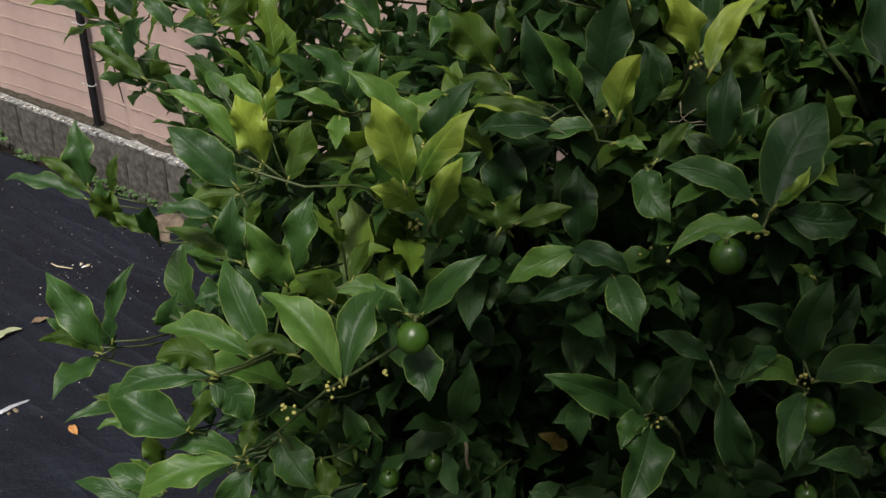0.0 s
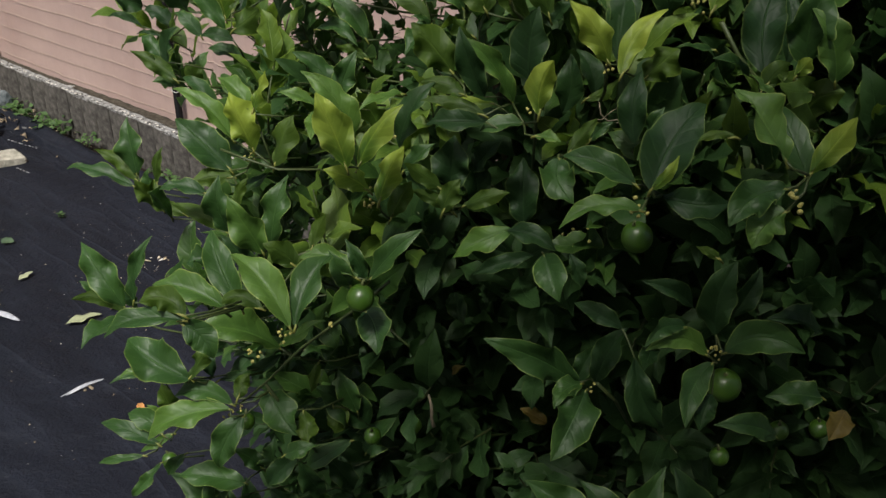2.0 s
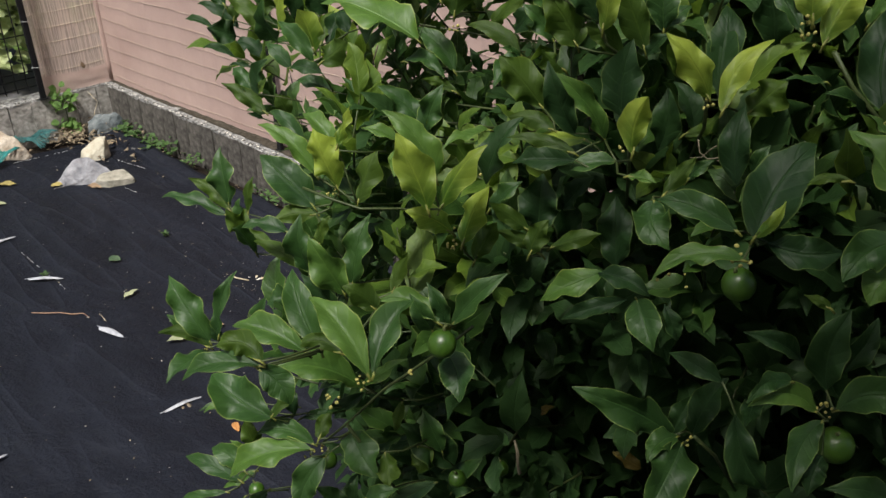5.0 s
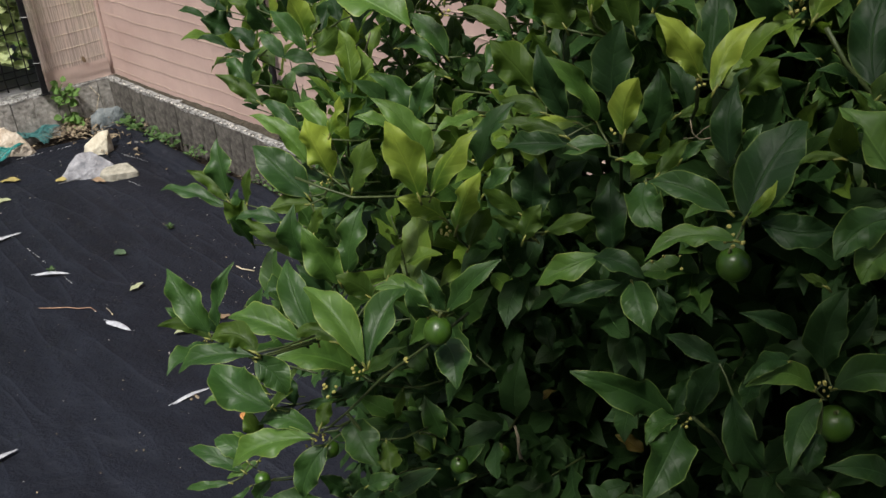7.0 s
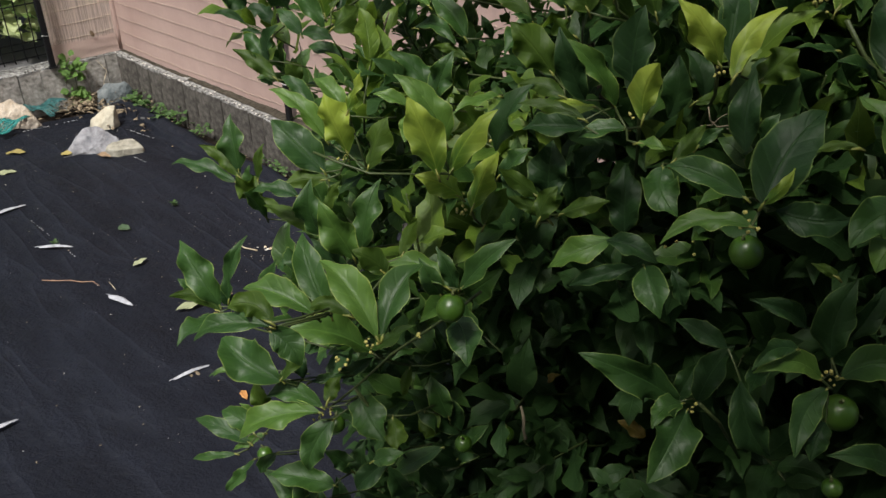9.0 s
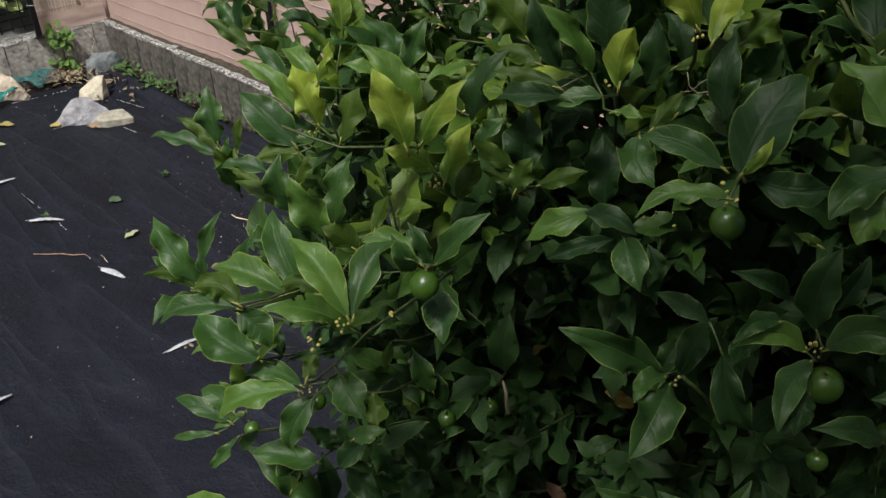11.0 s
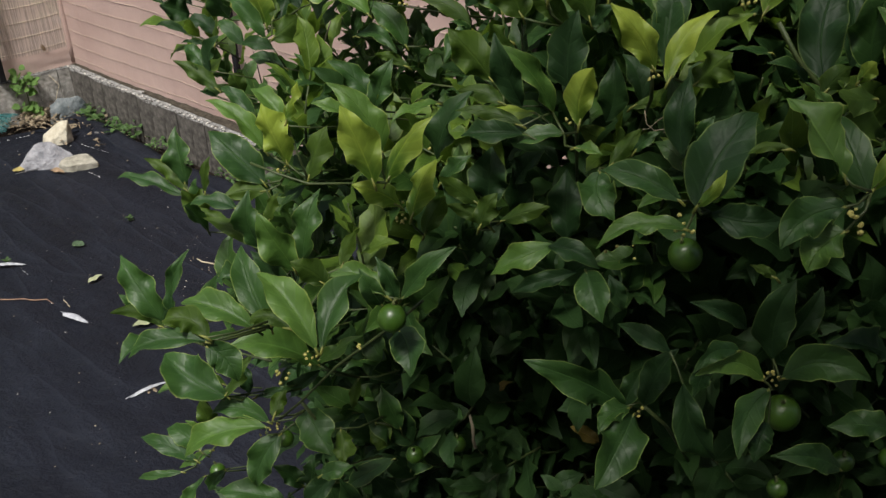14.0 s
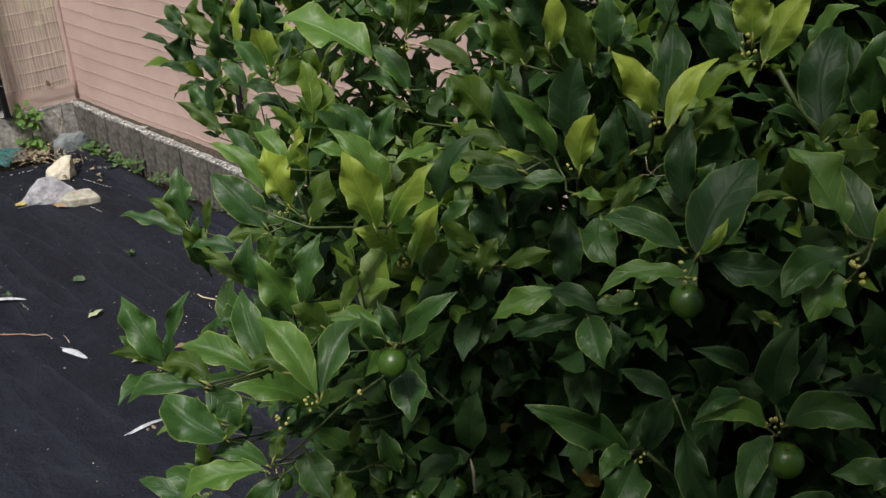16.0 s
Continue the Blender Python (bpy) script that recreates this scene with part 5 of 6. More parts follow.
# fruit, calyxes and flower buds
def fruit(at, radius, label=""):
    bm = bmesh.new()
    bmesh.ops.create_uvsphere(bm, u_segments=24, v_segments=16, radius=1)
    for v in bm.verts:
        r = math.hypot(v.co.x, v.co.y)
        v.co.z *= 1.04
        v.co.z -= 0.10 * math.exp(-((r / 0.22) ** 2)) * (1 if v.co.z > 0 else -0.7)
        v.co *= radius * (1 + 0.02 * noise.noise(v.co * 1.5))
    ob = part("fruit", smooth(bm), FRUIT, bush, label)
    ob.matrix_local = Matrix.Translation(Vector(at) - AXIS) @ pose(0, 0, 0, rng.uniform(-25, 25), rng.uniform(-25, 25), rng.uniform(0, 360))
    cal = bmesh.new()
    top = radius * 0.90
    rim = [cal.verts.new((radius * (0.26 if k % 2 else 0.14) * math.cos(k * math.tau / 10), radius * (0.26 if k % 2 else 0.14) * math.sin(k * math.tau / 10), top + (0.0 if k % 2 else 0.0008))) for k in range(10)]
    hub = cal.verts.new((0, 0, top + 0.002))
    for k in range(10):
        cal.faces.new((rim[k], rim[(k + 1) % 10], hub))
    tube([(0, 0, top - 0.001), (0.001, 0, top + 0.003), (0.002, 0.001, top + 0.005)], [0.0018, 0.0014, 0.0012], 6, cal)
    part("calyx", cal, CALYX, ob)
    return ob


TENDRIL = surface("dry_tendril", (0.12, 0.10, 0.06), (0.24, 0.20, 0.13), 80, 0.8)
fruit((0.075, 0.636, 1.163), 0.0108, "small round unripe green citrus fruit")
fruit((0.366, 0.673, 1.086), 0.0138)
fruit((0.283, 0.686, 1.209), 0.0122)
fruit((0.425, 0.700, 1.023), 0.0085)
fruit((-0.072, 0.730, 0.940), 0.0085)
fruit((0.046, 0.775, 0.898), 0.0092)
fruit((0.086, 0.800, 0.897), 0.0085)
fruit((0.371, 0.660, 1.022), 0.0080)
fruit((-0.268, 0.915, 0.690), 0.0105)
fruit((0.475, 0.750, 0.989), 0.0090)

bud_mesh = bpy.data.meshes.new("flower_bud")
bm = bmesh.new()
bmesh.ops.create_uvsphere(bm, u_segments=8, v_segments=6, radius=1)
for v in bm.verts:
    v.co.z *= 1.35
smooth(bm).to_mesh(bud_mesh)
bm.free()
bud_mesh.materials.append(BUD)


def buds(at, count, spread, size):
    """A cluster of pale flower buds at a leaf axil."""
    for _ in range(count):
        o = new("flower_bud", bud_mesh)
        o.parent = bush
        p = Vector(at) + Vector((rng.gauss(0, 0.5 * spread), rng.gauss(0, 0.5 * spread), rng.gauss(0, 0.5 * spread))) - AXIS
        r = size * rng.uniform(0.4, 0.75)
        o.matrix_local = Matrix.Translation(p) @ pose(0, 0, 0, rng.uniform(0, 60), rng.uniform(0, 60), 0) @ Matrix.Diagonal((r, r, r, 1))


buds((0.364, 0.585, 1.302), 6, 0.004, 0.0022)
buds((0.368, 0.580, 1.297), 4, 0.003, 0.0024)
buds((0.030, 0.582, 1.160), 7, 0.005, 0.0019)
buds((0.063, 0.600, 1.162), 3, 0.003, 0.0022)
buds((-0.203, 0.760, 1.034), 5, 0.003, 0.0016)
buds((0.072, 0.690, 1.218), 10, 0.008, 0.002)
buds((-0.055, 0.760, 1.219), 7, 0.007, 0.0017)
buds((0.262, 0.700, 1.053), 4, 0.005, 0.0022)
buds((0.357, 0.685, 1.109), 8, 0.006, 0.0022)
buds((0.273, 0.620, 1.263), 7, 0.006, 0.002)
buds((0.249, 0.735, 1.325), 6, 0.005, 0.002)
buds((0.303, 0.690, 1.393), 10, 0.008, 0.0022)
buds((0.030, 0.880, 1.332), 7, 0.006, 0.002)
buds((-0.002, 0.600, 1.126), 6, 0.006, 0.002)
buds((-0.076, 0.700, 0.972), 8, 0.006, 0.0018)
buds((-0.064, 0.700, 0.982), 6, 0.006, 0.0018)
buds((0.198, 0.715, 1.298), 6, 0.006, 0.002)
buds((0.265, 0.510, 1.065), 6, 0.005, 0.0018)
buds((0.240, 0.700, 1.203), 4, 0.01, 0.0018)
buds((0.076, 0.740, 1.254), 4, 0.006, 0.002)

# pale dry tendrils caught among the leaves
part("tendril", tube(local([(-0.082, 0.995, 1.278), (-0.078, 0.949, 1.259), (-0.066, 0.907, 1.246), (-0.054, 0.893, 1.231)]), 0.0009, 5), TENDRIL, bush, "pale dry curled tendril")
part("tendril", tube(local([(0.246, 0.740, 1.296), (0.248, 0.740, 1.286), (0.254, 0.740, 1.281), (0.263, 0.740, 1.283), (0.270, 0.740, 1.280)]), 0.0005, 5), TENDRIL, bush, "pale dry curled tendril")
part("tendril", tube(local([(0.242, 0.750, 1.277), (0.250, 0.750, 1.278), (0.256, 0.750, 1.285), (0.260, 0.750, 1.288)]), 0.0004, 5), TENDRIL, bush, "pale dry curled tendril")
part("tendril", tube(local([(0.261, 0.750, 1.276), (0.275, 0.750, 1.277), (0.282, 0.750, 1.279)]), 0.0004, 5), TENDRIL, bush, "pale dry curled tendril")

part("dry_stick", tube(local([(0.113, 0.732, 0.996), (0.116, 0.731, 0.983), (0.1165, 0.729, 0.970), (0.119, 0.727, 0.962)]), [0.0011, 0.0017, 0.0015, 0.0021], 6), TENDRIL, bush, "pale brown dry stick")
# green stems that show between the outer leaves
part("stem", tube(local([(0.093, 0.660, 1.165), (0.067, 0.670, 1.134), (0.038, 0.680, 1.103), (0.006, 0.690, 1.069), (-0.036, 0.700, 1.016), (-0.064, 0.705, 0.985)]), [0.0014, 0.0014, 0.0013, 0.0013, 0.0012, 0.0011], 6), TWIG, bush)
part("stem", tube(local([(-0.054, 0.705, 1.249), (-0.030, 0.700, 1.244), (-0.005, 0.700, 1.237), (0.026, 0.710, 1.235), (0.053, 0.740, 1.214)]), [0.0011, 0.0010, 0.0010, 0.0009, 0.0008], 6), TWIG, bush)
part("stem", tube(local([(-0.210, 0.765, 1.030), (-0.156, 0.750, 1.029), (-0.093, 0.710, 1.055), (-0.054, 0.690, 1.066)]), [0.0012, 0.0011, 0.0010, 0.0009], 6), TWIG, bush)
part("stem", tube(local([(-0.095, 0.660, 1.152), (-0.065, 0.660, 1.134), (-0.043, 0.660, 1.116)]), [0.0015, 0.0013, 0.0011], 6), TWIG, bush)
part("stem", tube(local([(-0.036, 0.700, 1.016), (-0.019, 0.720, 0.956), (-0.005, 0.740, 0.900)]), [0.0017, 0.0015, 0.0013], 6), TWIG, bush)
part("stem", tube(local([(0.337, 0.800, 1.347), (0.354, 0.800, 1.321), (0.375, 0.790, 1.300), (0.398, 0.800, 1.271)]), [0.0022, 0.0020, 0.0018, 0.0016], 6), TWIG, bush)
part("stem", tube(local([(0.249, 0.740, 1.326), (0.250, 0.760, 1.298), (0.243, 0.800, 1.257)]), [0.0016, 0.0014, 0.0012], 6), TWIG, bush)
part("stem", tube(local([(0.198, 0.720, 1.295), (0.198, 0.740, 1.266), (0.195, 0.800, 1.207)]), [0.0016, 0.0014, 0.0012], 6), TWIG, bush)
part("stem", tube(local([(0.267, 0.700, 1.054), (0.286, 0.720, 1.021), (0.313, 0.760, 0.948)]), [0.0017, 0.0015, 0.0013], 6), TWIG, bush)


# ---- stones in the corner ----
def hewn(name, at, turn, low, top, material, label, bump=0.006, tilt=(0, 0), group="corner stones"):
    """An angular broken stone: a foot outline and a smaller top outline (x, y, z) joined by facets, then roughened."""
    bm = bmesh.new()
    a = [bm.verts.new((x, y, -0.01)) for x, y in low]
    b = [bm.verts.new(p) for p in top]
    bmesh.ops.convex_hull(bm, input=a + b)
    bmesh.ops.delete(bm, geom=[v for v in bm.verts if not v.link_faces], context="VERTS")
    bmesh.ops.triangulate(bm, faces=list(bm.faces))
    bmesh.ops.bevel(bm, geom=list(bm.edges), offset=0.003, segments=1, affect="EDGES")
    bmesh.ops.triangulate(bm, faces=list(bm.faces))
    for _ in range(3):
        long = [e for e in bm.edges if e.calc_length() > 0.012]
        bmesh.ops.subdivide_edges(bm, edges=long, cuts=1)
        bmesh.ops.triangulate(bm, faces=list(bm.faces))
    bm.normal_update()
    off = Vector((at[0] * 9, at[1] * 7, 0))
    for v in bm.verts:
        v.co += v.normal * bump * (noise.noise(v.co * 22 + off) + 0.5 * noise.noise(v.co * 60 + off) + 0.25 * noise.noise(v.co * 140 + off))
    ob = link_mesh(name, bm, material)
    ob.matrix_world = pose(at[0], at[1], at[2], tilt[0], tilt[1], turn)
    return tagged(ob, label, "slab" if "slab" in name else "stone", group)


def rock_skin(name, low, high, scale=22):
    return surface(name, low, high, scale, 0.92, 0.9, 130, 0.2, dist=0.008)


hewn("stone", (-2.130, 3.098, 0.0), 19, [(-0.125, -0.012), (-0.08, -0.05), (0.09, -0.045), (0.13, 0.0), (0.09, 0.065), (-0.05, 0.065)],
     [(-0.030, 0.012, 0.100), (0.025, 0.030, 0.104), (0.085, 0.020, 0.066), (0.110, 0.010, 0.045), (-0.065, -0.020, 0.050), (0.05, -0.03, 0.05)],
     rock_skin("blue_grey_stone", (0.14, 0.142, 0.155), (0.38, 0.38, 0.395)), "angular pale grey stone on the black fabric")
hewn("stone", (-2.225, 3.340, 0.012), 22, [(-0.068, -0.01), (-0.04, -0.045), (0.04, -0.045), (0.062, 0.0), (0.04, 0.05), (-0.03, 0.04)],
     [(0.030, 0.008, 0.086), (0.056, 0.020, 0.084), (0.052, -0.028, 0.066), (-0.055, -0.01, 0.030), (-0.045, 0.02, 0.036)],
     rock_skin("cream_stone", (0.36, 0.33, 0.25), (0.62, 0.58, 0.47)), "cream-white wedge-shaped stone on dry leaves", 0.004)
hewn("concrete_slab", (-1.990, 3.118, 0.004), 24, [(-0.075, -0.035), (-0.02, -0.058), (0.075, -0.03), (0.085, -0.005), (0.035, 0.05), (-0.065, 0.035)],
     [(-0.072, -0.032, 0.030), (-0.018, -0.054, 0.032), (0.078, -0.028, 0.024), (0.032, 0.048, 0.036), (-0.062, 0.034, 0.036)],
     rock_skin("slab_concrete", (0.20, 0.19, 0.15), (0.43, 0.41, 0.34), 30), "broken flat piece of beige concrete", 0.0026)
hewn("stone", (-2.330, 3.600, 0.0), 26, [(-0.09, -0.02), (-0.05, -0.05), (0.05, -0.05), (0.10, -0.01), (0.06, 0.05), (-0.06, 0.05)],
     [(-0.075, 0.0, 0.075), (-0.03, 0.0, 0.108), (0.055, 0.0, 0.106), (0.085, 0.0, 0.065), (0.0, -0.04, 0.080), (-0.06, -0.03, 0.05), (0.06, -0.03, 0.06)],
     rock_skin("slate_boulder", (0.045, 0.058, 0.063), (0.23, 0.25, 0.25), 20), "dark blue-grey boulder against the kerb", 0.007)
hewn("stone", (-2.600, 3.275, 0.0), 20, [(-0.15, -0.03), (-0.05, -0.06), (0.06, -0.05), (0.095, -0.01), (0.04, 0.07), (-0.12, 0.05)],
     [(-0.12, 0.02, 0.105), (-0.04, 0.03, 0.122), (0.02, 0.0, 0.105), (0.06, -0.02, 0.055), (-0.06, -0.04, 0.065), (-0.13, -0.03, 0.06)],
     rock_skin("tan_stone", (0.26, 0.21, 0.15), (0.56, 0.50, 0.42), 24), "tan stone with a white crust", 0.007)
hewn("stone", (-0.865, 2.725, 0.0), -22, [(-0.105, -0.03), (-0.05, -0.06), (0.06, -0.055), (0.105, -0.01), (0.06, 0.07), (-0.07, 0.06)],
     [(-0.07, 0.0, 0.050), (0.0, 0.03, 0.070), (0.06, 0.0, 0.052), (0.0, -0.04, 0.040)],
     rock_skin("brown_stone", (0.06, 0.046, 0.034), (0.19, 0.145, 0.10)), "brown stone half under the bush", 0.008, group="")


# ---- litter on the fabric ----
def feather(a, b, wide, label, group="fallen feathers"):
    """A white feather: a tapering vane either side of a quill, slightly bowed."""
    a, b = Vector(a), Vector(b)
    d = b - a
    th = thing("feather", label, "feather", group, at=(a.x, a.y, 0.012), turn=math.degrees(math.atan2(d.y, d.x)))
    n = d.length
    bm = bmesh.new()
    rows = []
    for i in range(13):
        s = i / 12
        half = wide * (math.sin(math.pi * min(1, 0.06 + 0.94 * s) ** 0.8) ** 0.6) * (0.35 if s < 0.06 else 1)
        half = max(half, 0.0006)
        z = 0.008 * math.sin(math.pi * s) + 0.001
        rows.append([bm.verts.new((n * s, k * half * (0.75 if k > 0 else 1), z - 0.25 * abs(k) * half + 0.0006 * rng.uniform(-1, 1))) for k in (-1, -0.5, 0, 0.5, 1)])
    for q, r in zip(rows, rows[1:]):
        for k in range(4):
            bm.faces.new((q[k], q[k + 1], r[k + 1], r[k])).smooth = True
    back = bmesh.ops.duplicate(bm, geom=list(bm.faces))
    for v in [g for g in back["geom"] if isinstance(g, bmesh.types.BMVert)]:
        v.co.z -= 0.0012
    part("vane", bm, FEATHER, th)
    part("quill", tube([(-0.012, 0, 0.001), (n * 0.5, 0, 0.0105), (n * 0.97, 0, 0.003)], [0.0012, 0.001, 0.0004], 5), FEATHER, th)
    return th


feather((-1.840, 2.329), (-1.723, 2.357), 0.010, "white feather lying flat on the black fabric")
feather((-1.431, 2.115), (-1.325, 2.079), 0.013, "broad white feather lying on the black fabric")
feather((-1.022, 1.781), (-0.952, 1.863), 0.0075, "narrow grey-white feather near the bush")
feather((-1.392, 1.450), (-1.334, 1.545), 0.010, "white feather lying on the black fabric")
feather((-2.165, 2.470), (-2.085, 2.595), 0.011, "white feather lying on the black fabric")

FALLEN = {
    "pale": leaf_material("fallen_pale_leaf", (0.20, 0.22, 0.12), (0.33, 0.35, 0.21), (0.33, 0.34, 0.2), 0.1, 0.6, size=1.0),
    "green": leaf_material("fallen_green_leaf", (0.035, 0.065, 0.03), (0.06, 0.10, 0.045), (0.1, 0.12, 0.06), 0.1, 0.6, size=1.0),
    "yellow": leaf_material("fallen_yellow_leaf", (0.20, 0.16, 0.05), (0.33, 0.27, 0.085), (0.3, 0.25, 0.1), 0.1, 0.6, size=1.0),
    "orange": leaf_material("fallen_orange_leaf", (0.34, 0.15, 0.04), (0.48, 0.23, 0.07), (0.5, 0.25, 0.1), 0.1, 0.6, size=1.0),
    "brown": leaf_material("fallen_brown_leaf", (0.12, 0.08, 0.045), (0.26, 0.18, 0.11), (0.25, 0.18, 0.1), 0.05, 0.8, size=1.0),
}
FALLEN_MESH = {k: leaf_mesh("fallen_leaf", leaf_grid(0.04, 0.25, 0.1, i * 1.3), m) for i, (k, m) in enumerate(FALLEN.items())}


def fallen(a, b, wide, tone, label, z=0.012):
    a, b = Vector((*a, z)), Vector((*b, z + 0.004))
    ob = new("fallen_leaf", FALLEN_MESH[tone])
    ob.matrix_world = leaf_frame(a, b, Vector((rng.uniform(-0.3, 0.3), rng.uniform(-0.3, 0.1), 1)), wide)
    return tagged(ob, label, "leaf", "fallen leaves")


fallen((-1.184, 2.085), (-1.101, 2.146), 0.036, "pale", "pale green fallen leaf on the black fabric")
fallen((-1.451, 2.287), (-1.429, 2.338), 0.026, "pale", "yellowish fallen leaf on the black fabric")
fallen((-1.649, 2.519), (-1.594, 2.506), 0.032, "green", "dull green fallen leaf on the black fabric")
fallen((-2.469, 2.982), (-2.384, 3.004), 0.038, "yellow", "yellow fallen leaf near the stones")
fallen((-2.235, 3.025), (-2.185, 3.035), 0.030, "yellow", "yellow-green fallen leaf beside the grey stone")
fallen((-0.822, 1.780), (-0.788, 1.746), 0.018, "orange", "small orange dry leaf on the black fabric")
fallen((-1.093, 2.178), (-1.050, 2.202), 0.024, "brown", "curled brown dry leaf on the black fabric")
fallen((-2.37, 2.80), (-2.30, 2.83), 0.035, "pale", "pale fallen leaf at the edge of the fabric")
fallen((-2.36, 2.70), (-2.30, 2.72), 0.028, "yellow", "yellow fallen leaf at the edge of the fabric")
fallen((-2.08, 3.05), (-2.00, 3.03), 0.026, "brown", "brown dry leaf under the slab")


GREY_STALK = surface("grey_stalk", (0.05, 0.05, 0.052), (0.13, 0.13, 0.13), 60, 0.85)

caught = CORNER + 0.075 * DL - 0.010 * NL
ob = new("fallen_leaf", FALLEN_MESH["brown"])
ob.matrix_world = leaf_frame(caught + UP * 0.290, caught + UP * 0.325 + DL * 0.010, NL + UP * 0.2, 0.018)
tagged(ob, "curled brown dry leaf caught on the beige screen", "leaf", "fallen leaves")


def stick(points, r, name, label):
    ob = link_mesh(name, tube(points, r, 6), GREY_STALK if "grey" in label else STRAW)
    return tagged(ob, label, "twig")


RED_BARK = surface("reddish_twig", (0.20, 0.11, 0.07), (0.38, 0.24, 0.16), 80, 0.8)
tagged(link_mesh("dry_twig", tube([(-1.694, 2.145, 0.013), (-1.648, 2.150, 0.014), (-1.598, 2.160, 0.016), (-1.56, 2.162, 0.014), (-1.526, 2.174, 0.014), (-1.493, 2.158, 0.012)], [0.0014, 0.0019, 0.0016, 0.0018, 0.0013, 0.0007], 6), RED_BARK), "thin reddish dry twig on the fabric", "twig")
stick([(-2.20, 2.995, 0.012), (-2.13, 3.055, 0.014), (-2.03, 3.10, 0.012)], 0.0022, "straw", "grey dry straw beside the stones")
stick([(-1.474, 2.183, 0.012), (-1.452, 2.166, 0.016), (-1.429, 2.148, 0.012)], 0.0010, "straw", "thin pale straw on the fabric")
stick([(-1.167, 2.489, 0.012), (-1.140, 2.470, 0.015), (-1.092, 2.467, 0.012)], 0.0024, "straw", "curved pale straw on the fabric")
stick([(-2.08, 3.40, 0.03), (-1.98, 3.39, 0.028), (-1.90, 3.37, 0.02)], 0.006, "straw", "grey dry stalk near the kerb")
stick([(-1.42, 3.20, 0.03), (-1.36, 3.17, 0.032), (-1.31, 3.15, 0.03)], 0.004, "straw", "pale straw on the fabric edge")
stick([(-2.40, 3.60, 0.02), (-2.39, 3.62, 0.10), (-2.37, 3.63, 0.15), (-2.42, 3.645, 0.19)], 0.0013, "straw", "dry bent stalk against the kerb")


def scatter(name, label, count, where, size, materials, flat=0.35, z=0.0125):
    """Crumbs and flakes strewn over the fabric, one mesh of kind stuff."""
    bm = bmesh.new()
    for _ in range(count):
        x, y = where()
        r = size * rng.uniform(0.35, 1.0)
        m = pose(x, y, z, rng.uniform(-20, 20), rng.uniform(-20, 20), rng.uniform(0, 360)) @ Matrix.Diagonal((r * rng.uniform(0.6, 1.8), r, r * flat, 1))
        idx = rng.randrange(len(materials))
        for f in {f for v in bmesh.ops.create_icosphere(bm, subdivisions=1, radius=1, matrix=m)["verts"] for f in v.link_faces}:
            f.material_index = idx
    return tagged(link_mesh(name, bm, materials), label, "debris", kind="stuff")


WHITE_CRUMB = surface("pale_crumb", (0.45, 0.42, 0.36), (0.75, 0.72, 0.66), 200, 0.8)
scatter("crumbs", "tiny pale crumbs and specks on the fabric", 420, lambda: tuple(uv_place(rng.uniform(0.1, 2.4), rng.uniform(0.1, 2.6))[:2]), 0.0021, [WHITE_CRUMB, STRAW, DRY])
scatter("bark_flakes", "pale flakes and crumbs beside the bush", 190, lambda: (rng.gauss(-1.02, 0.24), rng.gauss(2.46, 0.19)), 0.0019, [WHITE_CRUMB, STRAW, DRY])
scatter("bark_flakes", "cluster of pale chips beside the bush", 9, lambda: (rng.gauss(-1.048, 0.022), rng.gauss(2.488, 0.008)), 0.0065, [WHITE_CRUMB, STRAW])
scatter("bark_flakes", "brown crumbs around the narrow feather", 10, lambda: (rng.gauss(-0.975, 0.02), rng.gauss(1.815, 0.012)), 0.006, [DRY])
scatter("litter", "bark crumbs along the fabric edge", 55, lambda: tuple(uv_place(rng.uniform(0.2, 1.8), rng.gauss(0.07, 0.04))[:2]), 0.005, [DRY, DRY, STRAW])


scatter("crumbs", "white crumbled mortar along the kerb's top edge", 520, lambda: tuple(uv_place(rng.uniform(-0.02, 3.0), -abs(rng.gauss(0.002, 0.012)))[:2]), 0.0048, [CONCRETE_TOP, WHITE_CRUMB, CONCRETE], 0.6, KERB + 0.001)
scatter("crumbs", "pale crumbled mortar on the lichen-spotted kerb", 260, lambda: tuple((CORNER + rng.uniform(0, 1.2) * DL - abs(rng.gauss(0.004, 0.014)) * NL)[:2]), 0.0046, [CONCRETE_TOP, CONCRETE_PALE, DIRT], 0.6, KERB + 0.001)


def leaf_litter():
    """Heap of curled dry leaves in the corner."""
    mats = []
    for _ in range(300):
        u, v = abs(rng.gauss(0.05, 0.12)), abs(rng.gauss(0.17, 0.09))
        if rng.random() < 0.15:
            u, v = rng.uniform(0.2, 0.6), rng.gauss(0.09, 0.03)
        p = uv_place(u + 0.02 - 0.098 * v, v + 0.02)
        p.z = 0.015 + abs(rng.gauss(0, 0.018))
        a = rng.uniform(0, 6.28)
        way = Vector((math.cos(a), math.sin(a), rng.uniform(-0.2, 0.4)))
        n = Vector((rng.uniform(-0.7, 0.7), rng.uniform(-0.7, 0.7), 1)).normalized()
        length = rng.uniform(0.02, 0.065)
        mats.append(np.array(leaf_frame(p, p + way * length, n, length * rng.choice((0.05, 0.09, 0.2, 0.42)))))
    return mats


litter = mass_leaves("leaf_litter", leaf_litter(), DRY, None, "heap of dry tan leaves and stalks in the corner")
litter["category"] = "leaf litter"


